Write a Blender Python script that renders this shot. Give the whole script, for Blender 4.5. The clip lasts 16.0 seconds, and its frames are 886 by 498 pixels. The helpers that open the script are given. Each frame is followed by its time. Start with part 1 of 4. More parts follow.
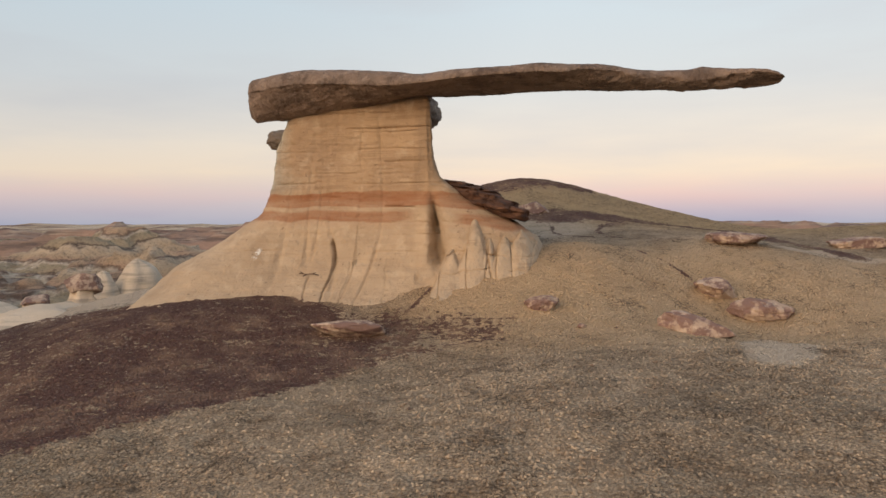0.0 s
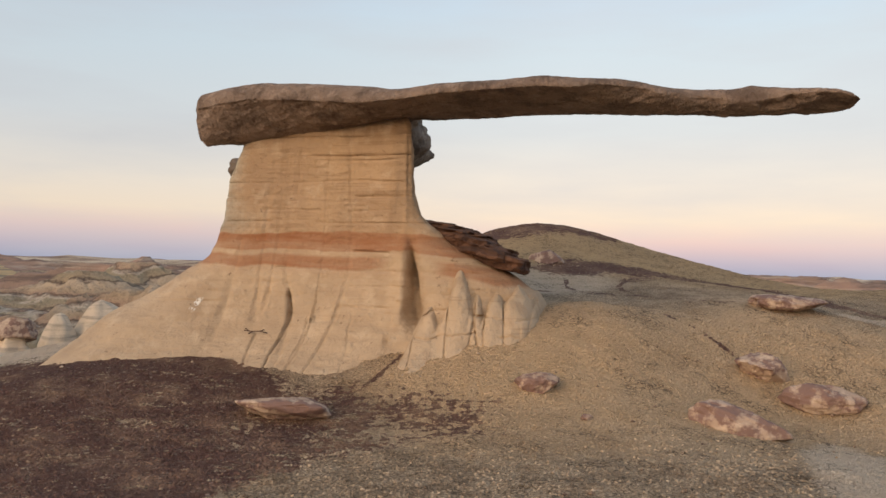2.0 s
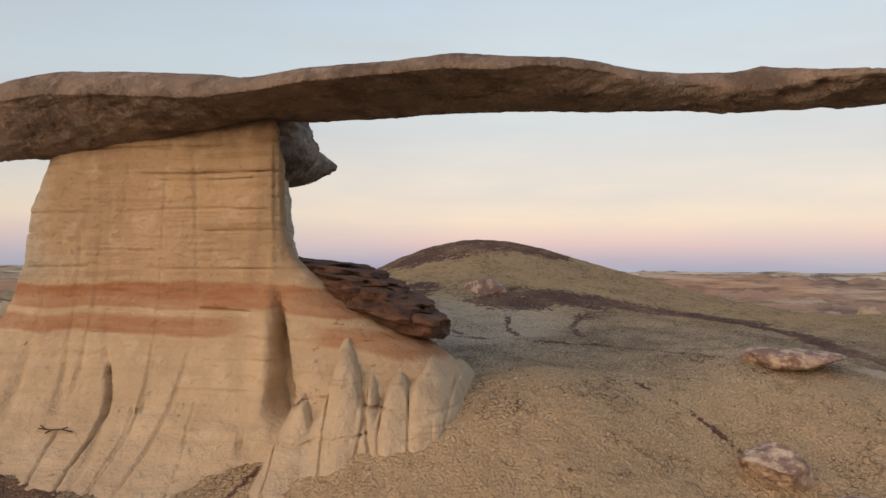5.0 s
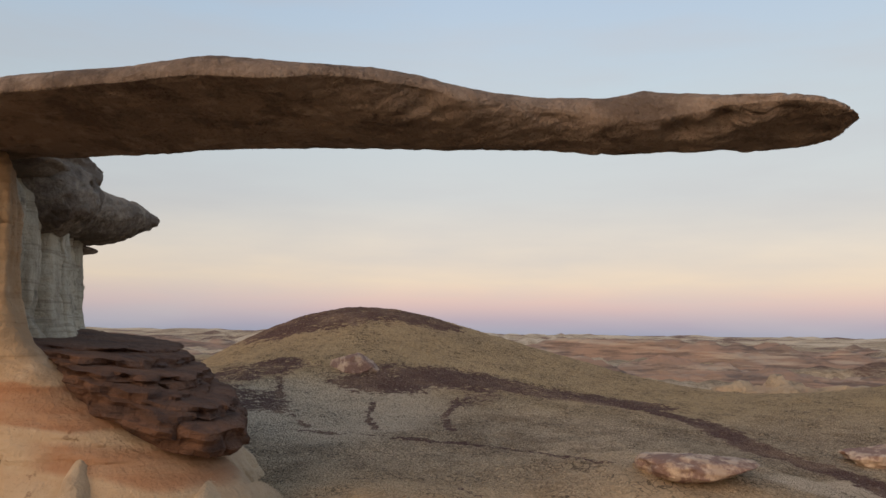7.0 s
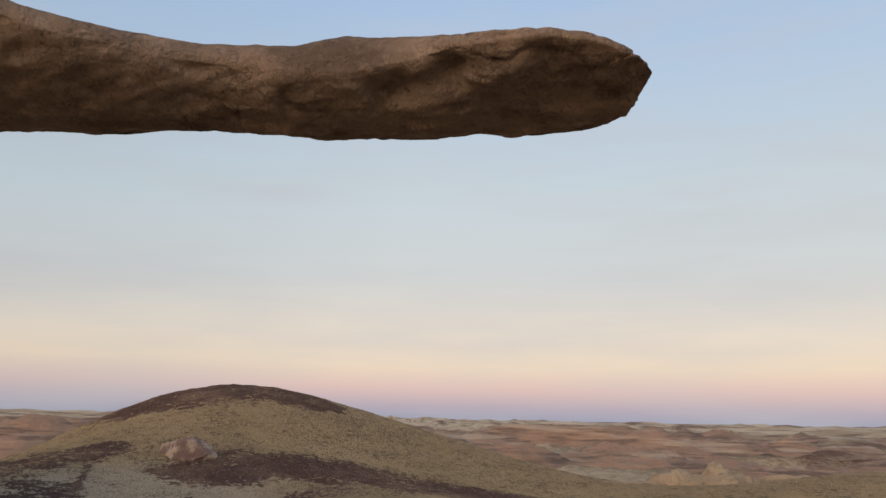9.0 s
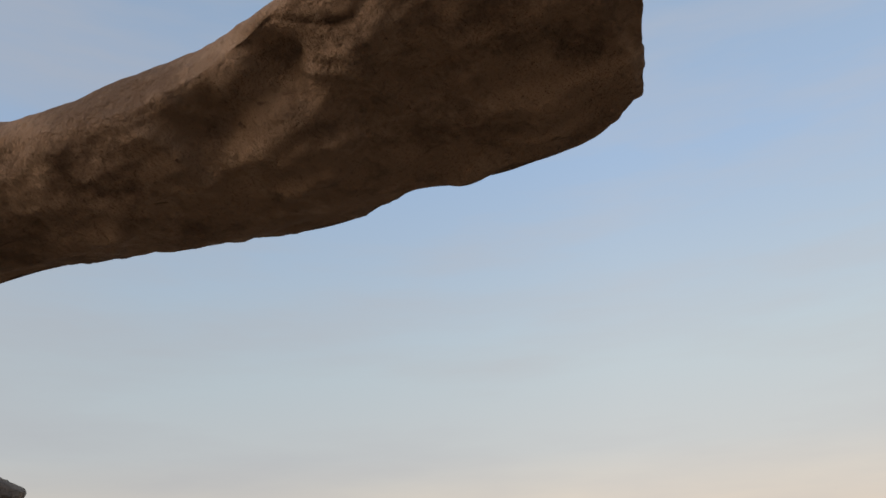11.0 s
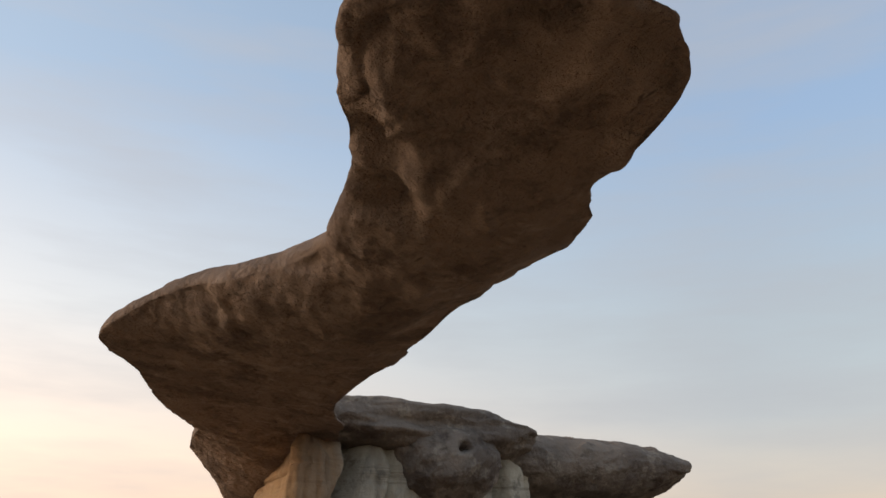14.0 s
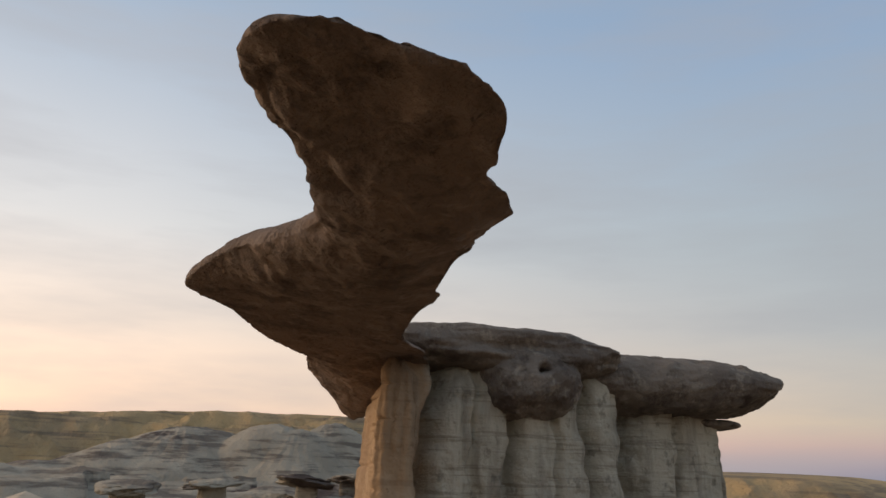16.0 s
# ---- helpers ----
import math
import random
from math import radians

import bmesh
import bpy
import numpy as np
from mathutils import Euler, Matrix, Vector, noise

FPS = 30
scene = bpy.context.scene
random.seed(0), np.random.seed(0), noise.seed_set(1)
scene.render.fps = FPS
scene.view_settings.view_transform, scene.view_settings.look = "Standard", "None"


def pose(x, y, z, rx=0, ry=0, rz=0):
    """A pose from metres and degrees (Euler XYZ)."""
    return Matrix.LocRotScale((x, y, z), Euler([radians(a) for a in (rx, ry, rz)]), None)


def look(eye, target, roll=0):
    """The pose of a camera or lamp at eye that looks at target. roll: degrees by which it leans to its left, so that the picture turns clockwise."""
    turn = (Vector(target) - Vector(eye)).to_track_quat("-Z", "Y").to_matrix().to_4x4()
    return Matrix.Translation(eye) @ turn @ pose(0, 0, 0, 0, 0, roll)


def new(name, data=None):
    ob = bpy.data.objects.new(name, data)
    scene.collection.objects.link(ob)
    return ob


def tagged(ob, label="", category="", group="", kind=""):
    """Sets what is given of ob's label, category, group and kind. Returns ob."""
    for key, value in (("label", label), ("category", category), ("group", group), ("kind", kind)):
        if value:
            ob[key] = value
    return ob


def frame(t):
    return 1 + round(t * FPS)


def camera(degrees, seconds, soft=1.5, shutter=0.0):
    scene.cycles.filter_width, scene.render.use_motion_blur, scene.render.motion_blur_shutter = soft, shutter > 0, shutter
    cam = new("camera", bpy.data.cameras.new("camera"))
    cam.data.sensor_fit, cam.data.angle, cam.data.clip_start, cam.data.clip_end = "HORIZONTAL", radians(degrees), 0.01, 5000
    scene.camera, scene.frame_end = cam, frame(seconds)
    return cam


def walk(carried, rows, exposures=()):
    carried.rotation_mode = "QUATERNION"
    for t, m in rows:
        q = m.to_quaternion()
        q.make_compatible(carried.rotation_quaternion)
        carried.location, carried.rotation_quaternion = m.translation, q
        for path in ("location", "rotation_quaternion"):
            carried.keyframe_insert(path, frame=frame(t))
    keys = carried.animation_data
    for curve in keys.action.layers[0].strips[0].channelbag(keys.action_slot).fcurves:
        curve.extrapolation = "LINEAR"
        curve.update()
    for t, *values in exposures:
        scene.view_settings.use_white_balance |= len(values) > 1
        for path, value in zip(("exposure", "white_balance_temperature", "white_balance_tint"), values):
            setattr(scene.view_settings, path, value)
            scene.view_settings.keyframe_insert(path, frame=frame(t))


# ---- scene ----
cam = camera(56.5, 16.0)
PATH = [
    (0, (0.706, -0.115, 1.55), (0.561, 1.879, 1.493), -0.2),
    (0.5, (0.758, 0.302, 1.492), (0.575, 2.291, 1.392), -0.6),
    (1, (0.84, 0.771, 1.504), (0.582, 2.753, 1.422), 0.0),
    (1.5, (0.924, 1.159, 1.566), (0.688, 3.145, 1.596), 0.7),
    (2, (1.02, 1.613, 1.62), (0.801, 3.601, 1.669), 1.6),
    (2.5, (1.05, 2.035, 1.701), (0.848, 4.023, 1.761), 1.4),
    (3, (1.117, 2.383, 1.778), (0.925, 4.374, 1.815), 1.6),
    (3.2, (1.155, 2.524, 1.829), (0.947, 4.513, 1.866), 1.4),
    (5.3, (1.248, 3.941, 2.044), (1.187, 5.94, 2.1), 0.3),
    (5.5, (1.286, 4.089, 2.076), (1.255, 6.088, 2.133), 0.4),
    (6, (1.458, 4.414, 2.104), (1.447, 6.412, 2.179), 0.8),
    (6.5, (1.59, 4.693, 2.136), (1.616, 6.689, 2.267), 0.8),
    (7, (1.739, 4.993, 2.145), (1.823, 6.98, 2.35), 0.8),
    (7.5, (1.989, 5.222, 2.124), (2.102, 7.202, 2.382), 1.0),
    (8, (2.193, 5.562, 2.112), (2.35, 7.536, 2.392), 1.3),
    (8.5, (2.467, 5.826, 2.094), (2.653, 7.794, 2.397), 2.0),
    (9, (2.668, 6.03, 2.124), (2.855, 7.98, 2.53), 1.2),
    (9.2, (2.721, 6.12, 2.138), (2.892, 8.056, 2.609), 1.6),
    (11.3, (3.286, 7.061, 2.274), (2.821, 8.827, 3.088), -2.0),
    (11.5, (3.34, 7.095, 2.277), (2.774, 8.834, 3.087), -1.3),
    (12, (3.473, 7.159, 2.312), (2.638, 8.814, 3.064), -1.3),
    (12.5, (3.516, 7.239, 2.312), (2.409, 8.733, 3.049), -1.0),
    (13, (3.665, 7.342, 2.319), (2.28, 8.584, 3.053), 0.4),
    (13.5, (3.766, 7.395, 2.341), (2.181, 8.385, 3.052), 1.2),
    (14, (3.815, 7.393, 2.347), (2.182, 8.296, 3.067), 1.2),
    (14.5, (3.933, 7.47, 2.348), (2.241, 8.273, 3.048), 2.4),
    (15, (4.079, 7.539, 2.362), (2.314, 8.239, 2.992), 2.3),
    (15.5, (4.194, 7.524, 2.372), (2.398, 8.21, 2.923), 1.8),
    (16, (4.242, 7.61, 2.37), (2.411, 8.225, 2.886), 2.1),
]
EXPOSURES = [(0.0, 0.08), (0.5, 0.12), (1.2, 0.20), (2.0, 0.14), (3.0, 0.08), (5.5, 0.04), (6.0, 0.07), (6.5, 0.10), (7.0, -0.11), (7.5, 0.02), (9.0, -0.12), (10.2, -0.2), (11.4, -0.22), (12.0, -0.02), (12.5, 0.20), (13.0, 0.26), (13.5, 0.12), (14.5, -0.16), (16.0, -0.34)]
walk(cam, [(t, look(eye, target, roll)) for t, eye, target, roll in PATH], EXPOSURES)

# ---- light ----


def node(nt, kind, **values):
    n = nt.nodes.new(kind)
    for key, value in values.items():
        if key in n.inputs:
            n.inputs[key].default_value = value
    return n


def ramp(nt, source, stops, ease="LINEAR"):
    n = nt.nodes.new("ShaderNodeValToRGB")
    n.color_ramp.interpolation = ease
    while len(n.color_ramp.elements) < len(stops):
        n.color_ramp.elements.new(0.5)
    for e, (at, col) in zip(n.color_ramp.elements, stops):
        e.position = at
        e.color = (*col, 1) if len(col) == 3 else col
    nt.links.new(source, n.inputs[0])
    return n.outputs[0]


def mix(nt, a, b, fac, mode="MIX"):
    n = nt.nodes.new("ShaderNodeMix")
    n.data_type, n.blend_type = "RGBA", mode
    for sock, val in ((n.inputs[0], fac), (n.inputs[6], a), (n.inputs[7], b)):
        if isinstance(val, bpy.types.NodeSocket):
            nt.links.new(val, sock)
        elif isinstance(val, (int, float)):
            sock.default_value = val
        else:
            sock.default_value = (*val, 1) if len(val) == 3 else val
    return n.outputs[2]


def calc(nt, op, a, b=None, clamp=False):
    n = nt.nodes.new("ShaderNodeMath")
    n.operation, n.use_clamp = op, clamp
    for sock, val in ((n.inputs[0], a), (n.inputs[1], b)):
        if isinstance(val, bpy.types.NodeSocket):
            nt.links.new(val, sock)
        elif val is not None:
            sock.default_value = val
    return n.outputs[0]


SUN_AZ = radians(215)      # where the sun went down: behind the walker's left shoulder (from +y, clockwise)
SUN_EL = radians(18)
sun_way = Vector((math.sin(SUN_AZ) * math.cos(SUN_EL), math.cos(SUN_AZ) * math.cos(SUN_EL), math.sin(SUN_EL)))

world = bpy.data.worlds.new("dusk_sky")
scene.world = world
world.use_nodes = True
wt = world.node_tree
wt.nodes.clear()
co = wt.nodes.new("ShaderNodeTexCoord")
sep = wt.nodes.new("ShaderNodeSeparateXYZ")
wt.links.new(co.outputs["Generated"], sep.inputs[0])
elev = calc(wt, "ADD", calc(wt, "MULTIPLY", sep.outputs[2], 0.5), 0.5, True)
# away from the sun: earth shadow, pink belt, cream, pale blue
away = ramp(wt, elev, [(0.0, (0.20, 0.15, 0.11)), (0.494, (0.34, 0.29, 0.27)), (0.500, (0.35, 0.38, 0.50)), (0.508, (0.50, 0.44, 0.52)),
                       (0.518, (0.76, 0.56, 0.54)), (0.531, (0.88, 0.72, 0.58)), (0.550, (0.83, 0.73, 0.64)), (0.582, (0.67, 0.68, 0.69)),
                       (0.632, (0.61, 0.69, 0.745)), (0.74, (0.42, 0.57, 0.80)), (1.0, (0.25, 0.32, 0.43))])
# towards the sun: the afterglow
near_sun = ramp(wt, elev, [(0.0, (0.16, 0.13, 0.11)), (0.497, (0.42, 0.34, 0.28)), (0.503, (1.45, 0.90, 0.64)), (0.53, (1.65, 1.12, 0.80)),
                           (0.575, (1.32, 1.06, 0.88)), (0.63, (1.02, 0.98, 0.96)), (0.75, (0.50, 0.62, 0.78)), (1.0, (0.25, 0.32, 0.43))])
dot = wt.nodes.new("ShaderNodeVectorMath")
dot.operation = "DOT_PRODUCT"
wt.links.new(co.outputs["Generated"], dot.inputs[0])
dot.inputs[1].default_value = (math.sin(SUN_AZ), math.cos(SUN_AZ), 0.0)
side = calc(wt, "MULTIPLY_ADD", dot.outputs["Value"], 1.0, True)
side.node.inputs[2].default_value = 0.24
# faint streaks of high cloud
stretch = wt.nodes.new("ShaderNodeMapping")
stretch.inputs["Scale"].default_value = (1.2, 1.2, 7.0)
stretch.inputs["Rotation"].default_value = (0.10, -0.12, 0.0)
wt.links.new(co.outputs["Generated"], stretch.inputs[0])
cloud = node(wt, "ShaderNodeTexNoise", Scale=2.2, Detail=5.0, Roughness=0.55)
wt.links.new(stretch.outputs[0], cloud.inputs["Vector"])
veil = ramp(wt, cloud.outputs[0], [(0.42, (0, 0, 0)), (0.72, (1, 1, 1))])
sky = mix(wt, away, near_sun, side)
sky = mix(wt, sky, (0.59, 0.58, 0.61), calc(wt, "MULTIPLY", veil, 0.5))
# the sky dimmed smoothly towards the north-west, a multiply added to lower its brightness
dull = wt.nodes.new("ShaderNodeVectorMath")
dull.operation = "DOT_PRODUCT"
wt.links.new(co.outputs["Generated"], dull.inputs[0])
dull.inputs[1].default_value = (-0.68, 0.68, 0.28)
sky = mix(wt, sky, (0.74, 0.79, 0.83), calc(wt, "MULTIPLY", calc(wt, "MULTIPLY", calc(wt, "SUBTRACT", dull.outputs["Value"], 0.70), 3.6, True), 0.6), "MULTIPLY")
air = wt.nodes.new("ShaderNodeTexSky")
air.sky_type, air.sun_disc = "NISHITA", False
air.sun_elevation, air.sun_rotation = radians(2.0), SUN_AZ
sky = mix(wt, sky, air.outputs[0], 0.03)
back = node(wt, "ShaderNodeBackground", Strength=1.0)
wt.links.new(sky, back.inputs[0])
wt.links.new(back.outputs[0], node(wt, "ShaderNodeOutputWorld").inputs[0])

sun = new("sun", bpy.data.lights.new("sun", "SUN"))
sun.data.energy, sun.data.angle, sun.data.color = 2.3, radians(50), (1.0, 0.70, 0.44)
sun.matrix_world = look(sun_way * 50, (0, 0, 0))

# ---- noise ----
_rng = np.random.RandomState(7)
_LAT = _rng.rand(64, 64, 64)


def vnoise(p):
    """Smooth value noise, -1 to 1, at rows of points."""
    p = np.asarray(p, float)
    i = np.floor(p).astype(int)
    f = p - i
    f = f * f * f * (f * (f * 6 - 15) + 10)
    i0, i1 = i & 63, (i + 1) & 63
    out = 0.0
    for a in (0, 1):
        for b in (0, 1):
            for c in (0, 1):
                w = (f[:, 0] if a else 1 - f[:, 0]) * (f[:, 1] if b else 1 - f[:, 1]) * (f[:, 2] if c else 1 - f[:, 2])
                out = out + w * _LAT[(i1 if a else i0)[:, 0], (i1 if b else i0)[:, 1], (i1 if c else i0)[:, 2]]
    return 2 * out - 1


def fbm(p, octaves=4, gain=0.5):
    p, amp, out, norm = np.asarray(p, float), 1.0, 0.0, 0.0
    for k in range(octaves):
        out = out + amp * vnoise(p + 17.3 * k)
        norm += amp
        p, amp = p * 2.03, amp * gain
    return out / norm


def step(a, b, x):
    t = np.clip((np.asarray(x, float) - a) / (b - a), 0, 1)
    return t * t * (3 - 2 * t)


def curve(x, xs, ys):
    """A smooth curve through a few stations (monotone cubic)."""
    xs, ys = np.asarray(xs, float), np.asarray(ys, float)
    h, d = np.diff(xs), np.diff(ys) / np.diff(xs)
    m = np.zeros(len(xs))
    m[0], m[-1] = d[0], d[-1]
    for k in range(1, len(xs) - 1):
        m[k] = 0 if d[k - 1] * d[k] <= 0 else 2 * d[k - 1] * d[k] / (d[k - 1] + d[k])
    x = np.clip(x, xs[0], xs[-1])
    k = np.clip(np.searchsorted(xs, x, "right") - 1, 0, len(h) - 1)
    t = (x - xs[k]) / h[k]
    return ((2 * t**3 - 3 * t**2 + 1) * ys[k] + (t**3 - 2 * t**2 + t) * h[k] * m[k]
            + (-2 * t**3 + 3 * t**2) * ys[k + 1] + (t**3 - t**2) * h[k] * m[k + 1])


# ---- materials ----
def earth(name, build, rough=0.95, bump=()):
    """A matt mineral surface: build(nt, place) gives its colour; bump: rows of (kind, scale, strength, distance)."""
    mat = bpy.data.materials.new(name)
    mat.use_nodes = True
    nt = mat.node_tree
    bsdf = nt.nodes["Principled BSDF"]
    bsdf.inputs["Roughness"].default_value = rough
    bsdf.inputs["Specular IOR Level"].default_value = 0.2
    geo = nt.nodes.new("ShaderNodeNewGeometry")
    place = geo.outputs["Position"]
    nt.links.new(build(nt, place), bsdf.inputs["Base Color"])
    last = None
    for kind, scale, strength, depth in bump:
        if kind == "cells":
            tex = node(nt, "ShaderNodeTexVoronoi", Scale=scale)
            tex.feature = "DISTANCE_TO_EDGE"
            warp = node(nt, "ShaderNodeTexNoise", Scale=scale * 0.7, Detail=3.0)
            nt.links.new(place, warp.inputs["Vector"])
            nt.links.new(mix(nt, place, warp.outputs[1], 0.06 if scale > 5 else 0.1, "LINEAR_LIGHT"), tex.inputs["Vector"])
            height = ramp(nt, tex.outputs[0], [(0.0, (0, 0, 0)), (0.16, (1, 1, 1))], "EASE")
        elif kind == "clods":
            tex = node(nt, "ShaderNodeTexVoronoi", Scale=scale)
            nt.links.new(place, tex.inputs["Vector"])
            height = calc(nt, "SUBTRACT", 1.0, tex.outputs[0])
        elif kind == "beds":
            mp = nt.nodes.new("ShaderNodeMapping")
            mp.inputs["Scale"].default_value = (0.35, 0.35, 6.0)
            nt.links.new(place, mp.inputs[0])
            tex = node(nt, "ShaderNodeTexNoise", Scale=scale, Detail=6.0, Roughness=0.6)
            nt.links.new(mp.outputs[0], tex.inputs["Vector"])
            height = tex.outputs[0]
        else:
            tex = node(nt, "ShaderNodeTexNoise", Scale=scale, Detail=8.0, Roughness=0.62)
            nt.links.new(place, tex.inputs["Vector"])
            height = tex.outputs[0]
        b = node(nt, "ShaderNodeBump", Strength=strength, Distance=depth)
        nt.links.new(height, b.inputs["Height"])
        if last:
            nt.links.new(last, b.inputs["Normal"])
        last = b.outputs[0]
    if last:
        nt.links.new(last, bsdf.inputs["Normal"])
    return mat


def spots(nt, place, scale, low, high, detail=5.0, rough=0.6, squash=None):
    tex = node(nt, "ShaderNodeTexNoise", Scale=scale, Detail=detail, Roughness=rough)
    if squash:
        mp = nt.nodes.new("ShaderNodeMapping")
        mp.inputs["Scale"].default_value = squash
        nt.links.new(place, mp.inputs[0])
        place = mp.outputs[0]
    nt.links.new(place, tex.inputs["Vector"])
    return ramp(nt, tex.outputs[0], [(low, (0, 0, 0)), (high, (1, 1, 1))])


def attr(nt, name):
    n = nt.nodes.new("ShaderNodeAttribute")
    n.attribute_name = name
    return n.outputs["Fac"]


def ground_colour(nt, place):
    c = mix(nt, (0.66, 0.50, 0.335), (0.47, 0.355, 0.235), spots(nt, place, 1.1, 0.35, 0.65, detail=9.0, rough=0.7))
    c = mix(nt, c, (0.43, 0.345, 0.24), calc(nt, "MULTIPLY", spots(nt, place, 0.7, 0.48, 0.62, detail=8.0, rough=0.7), 0.6))
    c = mix(nt, c, (0.29, 0.205, 0.13), calc(nt, "MULTIPLY", spots(nt, place, 2.6, 0.49, 0.60, detail=10.0, rough=0.78), 0.75))
    c = mix(nt, c, (0.53, 0.375, 0.20), calc(nt, "MULTIPLY", attr(nt, "ochre"), 0.9))
    c = mix(nt, c, (0.70, 0.49, 0.285), calc(nt, "MULTIPLY", attr(nt, "clay"), 0.8))
    warp = node(nt, "ShaderNodeTexNoise", Scale=9.0, Detail=4.0)
    nt.links.new(place, warp.inputs["Vector"])
    bent = mix(nt, place, warp.outputs[1], 0.10, "LINEAR_LIGHT")
    # crumbs: each its own tone, the shade in the gaps between them painted dark
    tex = node(nt, "ShaderNodeTexVoronoi", Scale=62.0)
    nt.links.new(mix(nt, place, warp.outputs[1], 0.035, "LINEAR_LIGHT"), tex.inputs["Vector"])
    tone = ramp(nt, tex.outputs["Color"], [(0.15, (0.80, 0.78, 0.76)), (0.5, (0.98, 0.98, 0.98)), (0.85, (1.10, 1.10, 1.09))])
    crumbly = calc(nt, "SUBTRACT", 1.0, calc(nt, "MAXIMUM", calc(nt, "MULTIPLY", attr(nt, "clay"), 0.75), calc(nt, "MULTIPLY", attr(nt, "pale"), 0.85)), True)
    crumbly = calc(nt, "MULTIPLY", crumbly, calc(nt, "SUBTRACT", 1.0, calc(nt, "MULTIPLY", attr(nt, "ochre"), 0.5)))
    crumbly = calc(nt, "MULTIPLY", crumbly, calc(nt, "MULTIPLY_ADD", spots(nt, place, 0.8, 0.40, 0.58), 0.6))
    crumbly.node.inputs[1].links[0].from_node.inputs[2].default_value = 0.4
    c = mix(nt, c, tone, calc(nt, "MULTIPLY", crumbly, 0.85), "MULTIPLY")
    chinks = ramp(nt, tex.outputs[0], [(0.42, (0, 0, 0)), (0.70, (1, 1, 1))])
    c = mix(nt, c, (0.12, 0.085, 0.055), calc(nt, "MULTIPLY", chinks, calc(nt, "MULTIPLY", crumbly, 0.62)))
    c = mix(nt, c, (0.17, 0.12, 0.078), calc(nt, "MULTIPLY", spots(nt, place, 24, 0.55, 0.64, detail=8.0, rough=0.75), calc(nt, "MULTIPLY", crumbly, 0.55)))
    c = mix(nt, c, (0.70, 0.57, 0.42), attr(nt, "pale"))
    c = mix(nt, c, (0.15, 0.10, 0.06), calc(nt, "MULTIPLY", calc(nt, "MULTIPLY", spots(nt, place, 11, 0.55, 0.61, detail=7.0, rough=0.75), attr(nt, "ochre")), 0.7))
    # drying cracks: the shade in them painted as dark lines
    crack = node(nt, "ShaderNodeTexVoronoi", Scale=15.0)
    crack.feature = "DISTANCE_TO_EDGE"
    nt.links.new(bent, crack.inputs["Vector"])
    line = ramp(nt, crack.outputs[0], [(0.03, (1, 1, 1)), (0.08, (0, 0, 0))])
    c = mix(nt, c, (0.10, 0.07, 0.045), calc(nt, "MULTIPLY", calc(nt, "MULTIPLY", line, spots(nt, place, 2.2, 0.48, 0.58, detail=7.0, rough=0.7)), calc(nt, "SUBTRACT", 0.80, calc(nt, "MULTIPLY", attr(nt, "smooth"), 0.7))))
    # dark maroon gravel, speckled along its edges; also colours the painted crevice lines
    dark = mix(nt, (0.125, 0.064, 0.052), (0.28, 0.175, 0.118), spots(nt, place, 1.7, 0.47, 0.62, detail=9.0, rough=0.75))
    dark = mix(nt, dark, tone, 0.8, "MULTIPLY")
    dark = mix(nt, dark, (0.42, 0.33, 0.26), calc(nt, "MULTIPLY", spots(nt, place, 34, 0.60, 0.65, rough=0.7), 0.75))
    fine = node(nt, "ShaderNodeTexNoise", Scale=18.0, Detail=6.0, Roughness=0.7)
    broad = node(nt, "ShaderNodeTexNoise", Scale=4.0, Detail=6.0, Roughness=0.65)
    streak = node(nt, "ShaderNodeTexNoise", Scale=5.0, Detail=5.0, Roughness=0.65)
    run = nt.nodes.new("ShaderNodeMapping")
    run.inputs["Rotation"].default_value = (0.0, 0.0, -0.62)
    run.inputs["Scale"].default_value = (0.4, 3.0, 1.0)
    nt.links.new(place, run.inputs[0])
    nt.links.new(run.outputs[0], streak.inputs["Vector"])
    for tex in (fine, broad):
        nt.links.new(place, tex.inputs["Vector"])
    edge = attr(nt, "dark")
    for tex, much in ((fine, 3.2), (broad, 1.6), (streak, 1.5)):
        edge = calc(nt, "ADD", edge, calc(nt, "MULTIPLY", calc(nt, "SUBTRACT", tex.outputs[0], 0.5), much))
    edge = calc(nt, "MULTIPLY", calc(nt, "SUBTRACT", edge, 0.36), 7.0, True)
    edge = calc(nt, "MULTIPLY", edge, calc(nt, "MULTIPLY", attr(nt, "dark"), 4.0, True))
    return mix(nt, c, dark, calc(nt, "MULTIPLY", edge, 0.94))


def clod_colour(nt, place):
    geo = nt.nodes.new("ShaderNodeNewGeometry")
    tone = ramp(nt, geo.outputs["Random Per Island"], [(0.0, (0.76, 0.75, 0.74)), (0.6, (0.87, 0.87, 0.87)), (1.0, (0.94, 0.94, 0.94))])
    return mix(nt, ground_colour(nt, place), tone, 1.0, "MULTIPLY")


